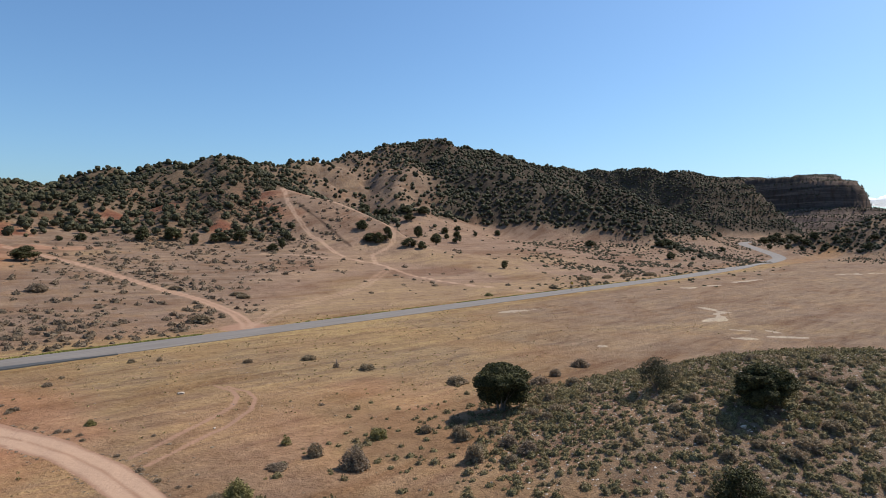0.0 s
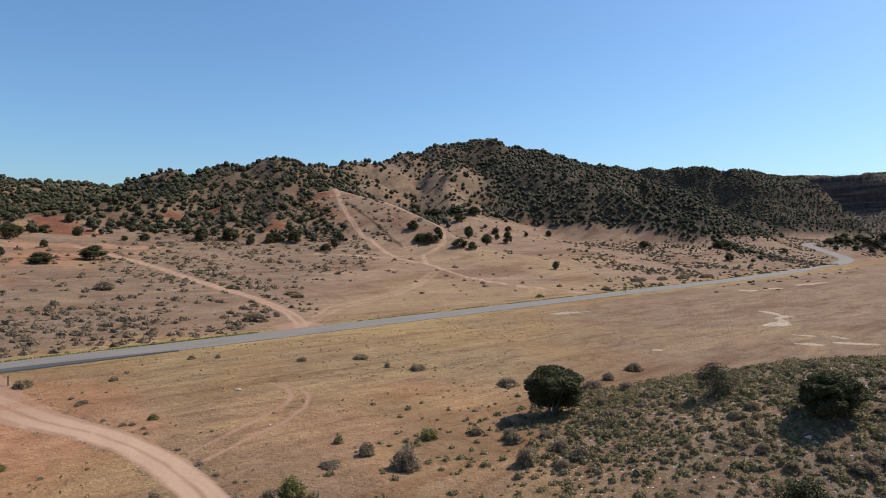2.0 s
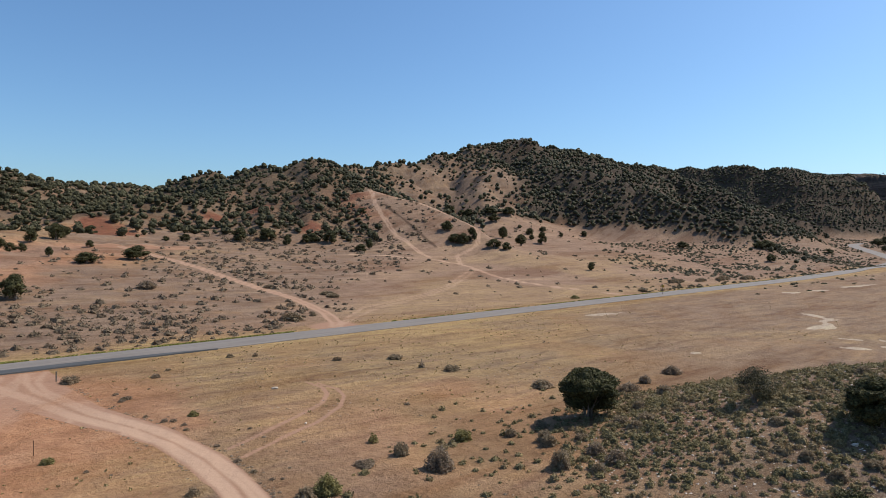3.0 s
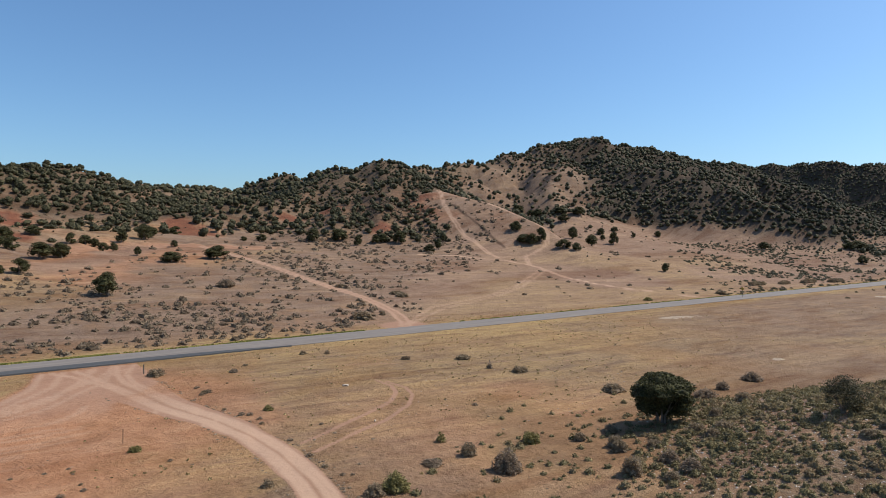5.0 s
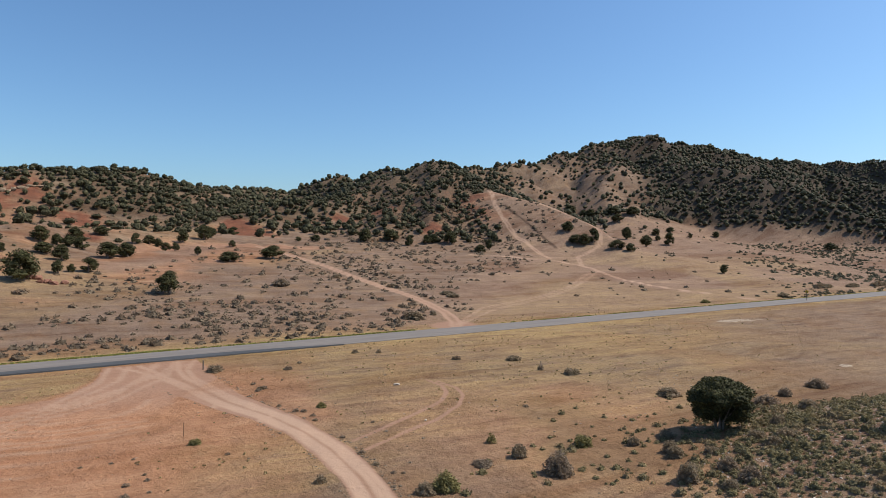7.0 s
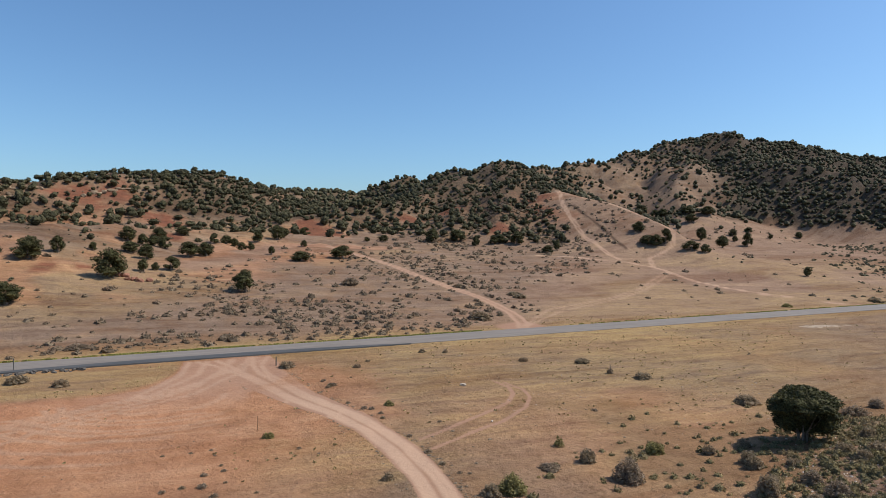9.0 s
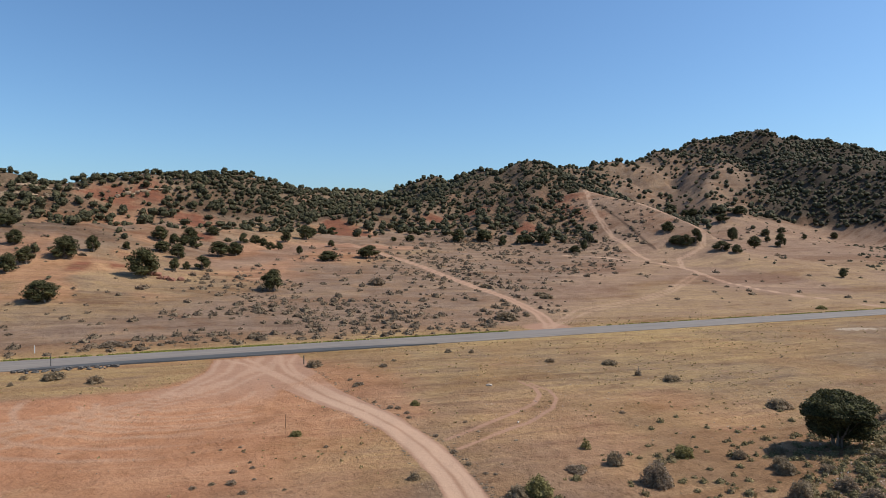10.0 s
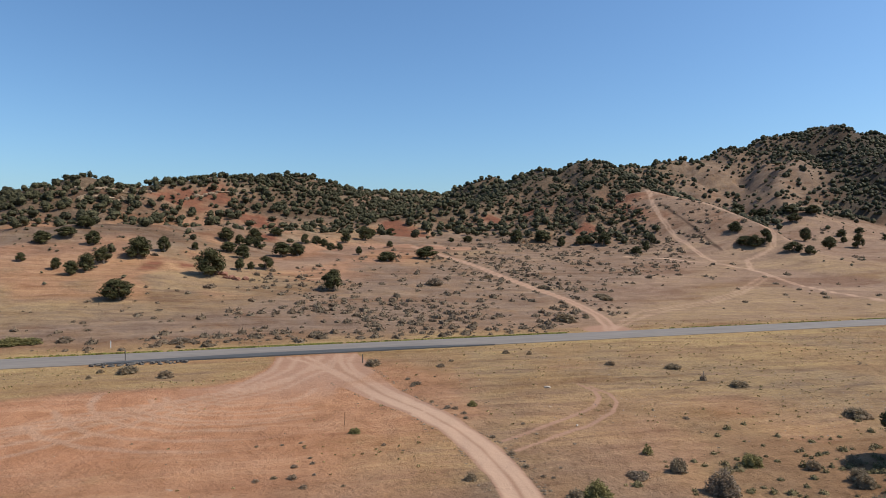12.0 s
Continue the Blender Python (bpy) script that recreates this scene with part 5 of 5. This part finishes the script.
WEEDS_TURNOUT = [(-40.5, 35.9, 0.5), (-39.0, 37.3, 0.5), (-38.2, 38.6, 0.5), (-37.0, 37.8, 0.4), (-34.9, 36.3, 0.5), (-34.0, 35.6, 0.6), (-34.6, 34.3, 0.8), (-34.8, 30.8, 0.7), (-34.1, 31.8, 0.7), (-33.1, 32.6, 1.0), (-31.1, 31.7, 0.8), (-32.3, 34.0, 0.5), (-29.1, 33.5, 0.5), (-41.9, 60.0, 0.9), (-41.8, 61.0, 1.1), (-44.3, 62.5, 0.9), (-36.0, 55.1, 0.7), (-33.2, 53.7, 0.9), (-32.4, 53.8, 0.9), (-30.8, 52.8, 0.8), (-29.9, 51.6, 0.7), (-25.3, 48.2, 0.7), (-22.1, 45.3, 0.9), (-24.7, 53.0, 0.6), (-19.9, 43.3, 0.7), (-18.0, 42.1, 0.6), (-17.3, 42.3, 0.5), (-29.8, 41.5, 0.4), (-42.2, 65.2, 0.5), (-45.0, 70.9, 1.4), (-31.9, 41.7, 0.6), (-49.3, 30.6, 0.4), (-51.8, 38.9, 0.3)]


def bush(rng, count, material, dense=True):
    """A bush one metre wide and high; sprays over a rough core, and twigs below."""
    base = new("bush")
    pieces = []
    ball, tris = octa_ball(1)
    lumps = rng.uniform(0, 6.3, 4)
    for k in range(7 if dense else 1):
        a, r = 2 * np.pi * k / 7, rng.uniform(0.1, 0.16)
        c = np.array([0.24 * math.cos(a), 0.24 * math.sin(a), 0.2]) if k else np.array([0, 0, 0.36])
        pieces.append((ball * (1 + 0.2 * rng.normal(size=(len(ball), 1))) * np.array([r, r, 1.25 * r]) + c, tris))
    d = random_units(rng, count)
    d[:, 2] = np.abs(d[:, 2])
    turn = np.arctan2(d[:, 1], d[:, 0])
    rough = 0.84 + 0.1 * np.sin(3 * turn + lumps[0]) + 0.09 * np.sin(7 * turn + lumps[1] + 4 * d[:, 2]) + 0.07 * np.sin(9 * d[:, 2] + lumps[2])
    spots = d * np.array([0.5, 0.5, 0.95]) * (rough * rng.uniform(0.45, 1.0, count) ** 0.5)[:, None]
    pieces.append(leaves(rng, spots, 0.042 if dense else 0.07, d * 0.8 + np.array([0, 0, 0.45]), 0.3))
    # bare twigs that reach out of the foliage
    d = random_units(rng, 70)
    d[:, 2] = np.abs(d[:, 2]) + 0.25
    d /= np.linalg.norm(d, axis=1)[:, None]
    tip = d * np.array([0.52, 0.52, 1.0]) * rng.uniform(0.8, 1.08, (70, 1))
    side = np.cross(d, random_units(rng, 70)) * 0.012
    twigs = np.stack([tip, tip * 0.25 + side, tip * 0.25 - side], 1).reshape(-1, 3)
    pieces.append((twigs, np.arange(210).reshape(-1, 3)))
    v, f = join(pieces)
    v[:, 2] = np.maximum(v[:, 2], -0.03)
    v[:, 2] *= 1.0 / max(v[:, 2].max(), 0.1)
    part("foliage", mesh_of("foliage", v, f, material), base)
    part("stem", mesh_of("stem", *stem(rng, 1.0, 0.05, 0.4, 0.05), BARK, True), base, "grey woody stem")
    return base


looks = {"grey": (SAGE_GREY, "grey-green sagebrush"), "brown": (TWIG, "dry brown twiggy bush"), "green": (SAGE_GREEN, "fresh yellow-green bush")}
made = {}
for rows, where, browns, greens in ((BUSHES_FLAT, "on the tan flat", (0, 1, 11, 12, 18), (2, 3, 13, 15)), (BUSHES_ROAD, "near the road", (4, 7), (5, 8, 9)), (BUSHES_FAR, "on the grassland", (), (5,)),
                                    (BUSHES_KNOLL, "on the stony knoll", (3, 4, 11, 13, 14), ()), ([(x, y, 0.8 * w, 0.45 * w) for x, y, w in WEEDS_TURNOUT], "beside the dirt turnout", tuple(k for k in range(33) if k % 4), (14,))):
    split = []
    for x, y, wide, tall in rows:
        if wide > 5:
            split += [(x + ROAD_DIR[0] * wide * o, y + ROAD_DIR[1] * wide * o, wide * w, tall * h) for o, w, h in ((-0.42, 0.3, 0.8), (-0.14, 0.36, 1.0), (0.17, 0.32, 0.85), (0.43, 0.26, 0.7))]
        else:
            split.append((x, y, wide, tall))
    for n, (x, y, wide, tall) in enumerate(split):
        look_name = "brown" if n in browns else "green" if n in greens else "grey"
        weed = rows is not BUSHES_KNOLL and wide < 0.95
        k = (look_name, n % 3, weed)
        material, words = looks[look_name]
        first = k not in made
        if first:
            made[k] = bush(rng, 420 if weed else 2100, material, not weed)
        stand(made[k], not first, x, y, wide * 1.15, tall * 0.95, 53 * n % 360, f"{words} {where}", f"{words} {where}", "bush")


# ---- rocks, posts and the road sign ----
rng = np.random.default_rng(23)


def rock_mesh(name, rng, material, level=1, blocky=0.5):
    """A rough boulder about one unit across."""
    v, f = octa_ball(level)
    flat = np.sign(v) * np.abs(v) ** blocky
    v = flat / np.abs(flat).max() * 0.5 * (1 + 0.16 * rng.normal(size=(len(v), 1)))
    return mesh_of(name, v, f, material)


def set_down(name, data, x, y, size, turn, label, category, group="", sink=0.25):
    ob = new(name, data)
    ob.matrix_basis = pose(x, y, float(height(x, y)) + size[2] * (0.5 - sink), 0, 0, turn) @ Matrix.Diagonal((*size, 1))
    return tagged(ob, label, category, group)


pale = [rock_mesh("rock", rng, STONE) for _ in range(3)]
set_down("rock", pale[0], -28.6, 67.7, (0.7, 0.4, 0.3), 20, "pale flat rock lying on the bare flat", "rock")
set_down("rock", pale[1], -20.5, 55.5, (0.25, 0.22, 0.18), 70, "small whitish rock beside the wheel tracks", "rock")
set_down("rock", pale[2], 20.5, 44.2, (0.45, 0.35, 0.25), 10, "pale rock among sagebrush below the juniper", "rock")
red = [rock_mesh("boulder", rng, RED_STONE) for _ in range(4)]
for n in range(7):
    x, y = -128.4 + 0.9 * n + rng.uniform(-0.6, 0.6), 101.6 + 0.5 * n + rng.uniform(-0.8, 0.8)
    set_down("boulder", red[n % 4], x, y, (rng.uniform(1.4, 2.6), rng.uniform(1.0, 1.8), rng.uniform(0.7, 1.3)), 40 * n, "dark red sandstone boulder below a juniper", "boulder", "red boulders")
riprap = [rock_mesh("riprap_stone", rng, DARK_STONE) for _ in range(5)]
for n in range(34):
    p, q = -17.5 + 11 * (n / 34) + rng.uniform(-0.5, 0.5), -4.6 + rng.uniform(-0.6, 0.4)
    x, y = on_road(p, q)
    s = rng.uniform(0.22, 0.6)
    set_down("riprap_stone", riprap[n % 5], x, y, (s * 1.3, s, s * 0.8), 61 * n % 360, "dark angular stone heaped beside the road", "stone", "riprap stones by the road")


def build_ledges():
    """Broken sandstone ledges near the top of the red hill."""
    kinds = [rock_mesh("ledge_block", rng, LEDGE_STONE, 1, 0.35) for _ in range(5)]
    n = 0
    for x0, y0, x1, y1, count in ((-262.6, 135.8, -253.9, 166.8, 20), (-253.3, 135.2, -248.1, 154.2, 14), (-245.4, 177.4, -241.6, 201.9, 12)):
        for k in range(count):
            t = (k + rng.uniform(0, 0.6)) / count
            x, y = x0 + (x1 - x0) * t + rng.uniform(-0.8, 0.8), y0 + (y1 - y0) * t + rng.uniform(-0.8, 0.8)
            set_down("ledge_block", kinds[n % 5], x, y, (rng.uniform(1.4, 3.0), rng.uniform(1.2, 2.2), rng.uniform(0.9, 1.9)), 52 + rng.uniform(-15, 15),
                     "tan sandstone block of a broken ledge", "rock ledge", "ledge blocks on the hill", 0.3)
            n += 1


build_ledges()


def box(bm, x, y, z, sx, sy, sz, bevel=0.0):
    made = bmesh.ops.create_cube(bm, size=1, matrix=Matrix.Translation((x, y, z)) @ Matrix.Diagonal((sx, sy, sz, 1)))
    if bevel:
        edges = list({e for v in made["verts"] for e in v.link_edges})
        bmesh.ops.bevel(bm, geom=edges, offset=bevel, segments=1, affect="EDGES")


def from_bm(name, bm, material):
    me = bpy.data.meshes.new(name)
    bm.to_mesh(me)
    bm.free()
    me.materials.append(material)
    return me


def thing_at(name, x, y, turn, label, category, group=""):
    ob = new(name)
    ob.matrix_basis = pose(x, y, float(height(x, y)), 0, 0, turn)
    return tagged(ob, label, category, group)


def warning_sign(x, y):
    base = thing_at("road_sign", x, y, 140, "yellow diamond warning sign on a wooden post by the road", "road sign")
    bm = bmesh.new()
    box(bm, 0, 0, 1.2, 0.1, 0.1, 2.9, 0.012)
    part("post", from_bm("post", bm, WOOD), base)
    bm = bmesh.new()
    m = Matrix.Translation((0, -0.07, 2.45)) @ Matrix.Rotation(radians(45), 4, "Y") @ Matrix.Diagonal((0.76, 0.01, 0.76, 1))
    bmesh.ops.create_cube(bm, size=1, matrix=m)
    part("plate", from_bm("plate", bm, YELLOW_PAINT), base, "yellow diamond plate")


def roadside_post(x, y, tall, wide, material, label, category="post", turn=50, reflector=False, lean=0):
    base = thing_at("marker_post", x, y, turn, label, category)
    bm = bmesh.new()
    box(bm, 0, 0, tall / 2 - 0.15, wide, wide * 0.7, tall + 0.3, wide * 0.12)
    part("post", from_bm("post", bm, material), base).matrix_basis = pose(0, 0, 0, lean, 0, 0)
    if reflector:
        bm = bmesh.new()
        box(bm, 0, -wide * 0.36 - 0.006, tall - 0.14, wide * 0.9, 0.012, 0.16)
        part("reflector", from_bm("reflector", bm, WHITE_PAINT), base, "white reflector plate")


warning_sign(37.9, 196.6)
roadside_post(-82.3, 50.1, 1.5, 0.10, STEEL, "dark steel delineator post at the road edge")
roadside_post(-93.5, 54.6, 1.1, 0.12, WHITE_PAINT, "short white delineator post beyond the road", reflector=True)
roadside_post(-55.3, 67.4, 1.2, 0.16, WOOD, "weathered wooden post beside the dirt turnout")
roadside_post(-38.2, 44.1, 1.2, 0.05, RUST, "thin rusty stake in the red soil", lean=4)
roadside_post(-14.3, 81.9, 1.2, 0.09, WOOD, "leaning dead wooden stake on the flat", lean=-14)


def cloud(x, y, z, wide, tall):
    """A small bank of fair-weather cloud low over the horizon."""
    rng = np.random.default_rng(41)
    ball, tris = octa_ball(3)
    pieces = []
    for k in range(16):
        r = rng.uniform(0.10, 0.2)
        c = np.array([rng.uniform(-0.4, 0.4), rng.uniform(-0.1, 0.1), r + rng.uniform(0, 0.45) ** 1.5])
        pieces.append((ball * (1 + 0.08 * rng.normal(size=(len(ball), 1))) * r + c, tris))
    v, f = join(pieces)
    way = math.atan2(x, y)
    px, py = v[:, 0] * wide, v[:, 1] * wide
    v = np.stack([x + px * math.cos(way) + py * math.sin(way), y - px * math.sin(way) + py * math.cos(way), z + v[:, 2] * tall], -1)
    white = leaf_material("cloud_white", (0.93, 0.94, 0.96), (0.96, 0.96, 0.97), grain=0.001)
    white.node_tree.nodes["Mix Shader"].inputs[0].default_value = 0.4
    shader = white.node_tree.nodes["Principled BSDF"]
    # added glow stands in for sunlight, as the cloud is lit from behind
    shader.inputs["Emission Color"].default_value, shader.inputs["Emission Strength"].default_value = (0.9, 0.95, 1.0, 1), 0.75
    tagged(new("cloud", mesh_of("cloud", v, f, white, True)), "small white cloud low over the distant mesa", "cloud", kind="structure")


cloud(2560, 3760, 190, 420, 135)
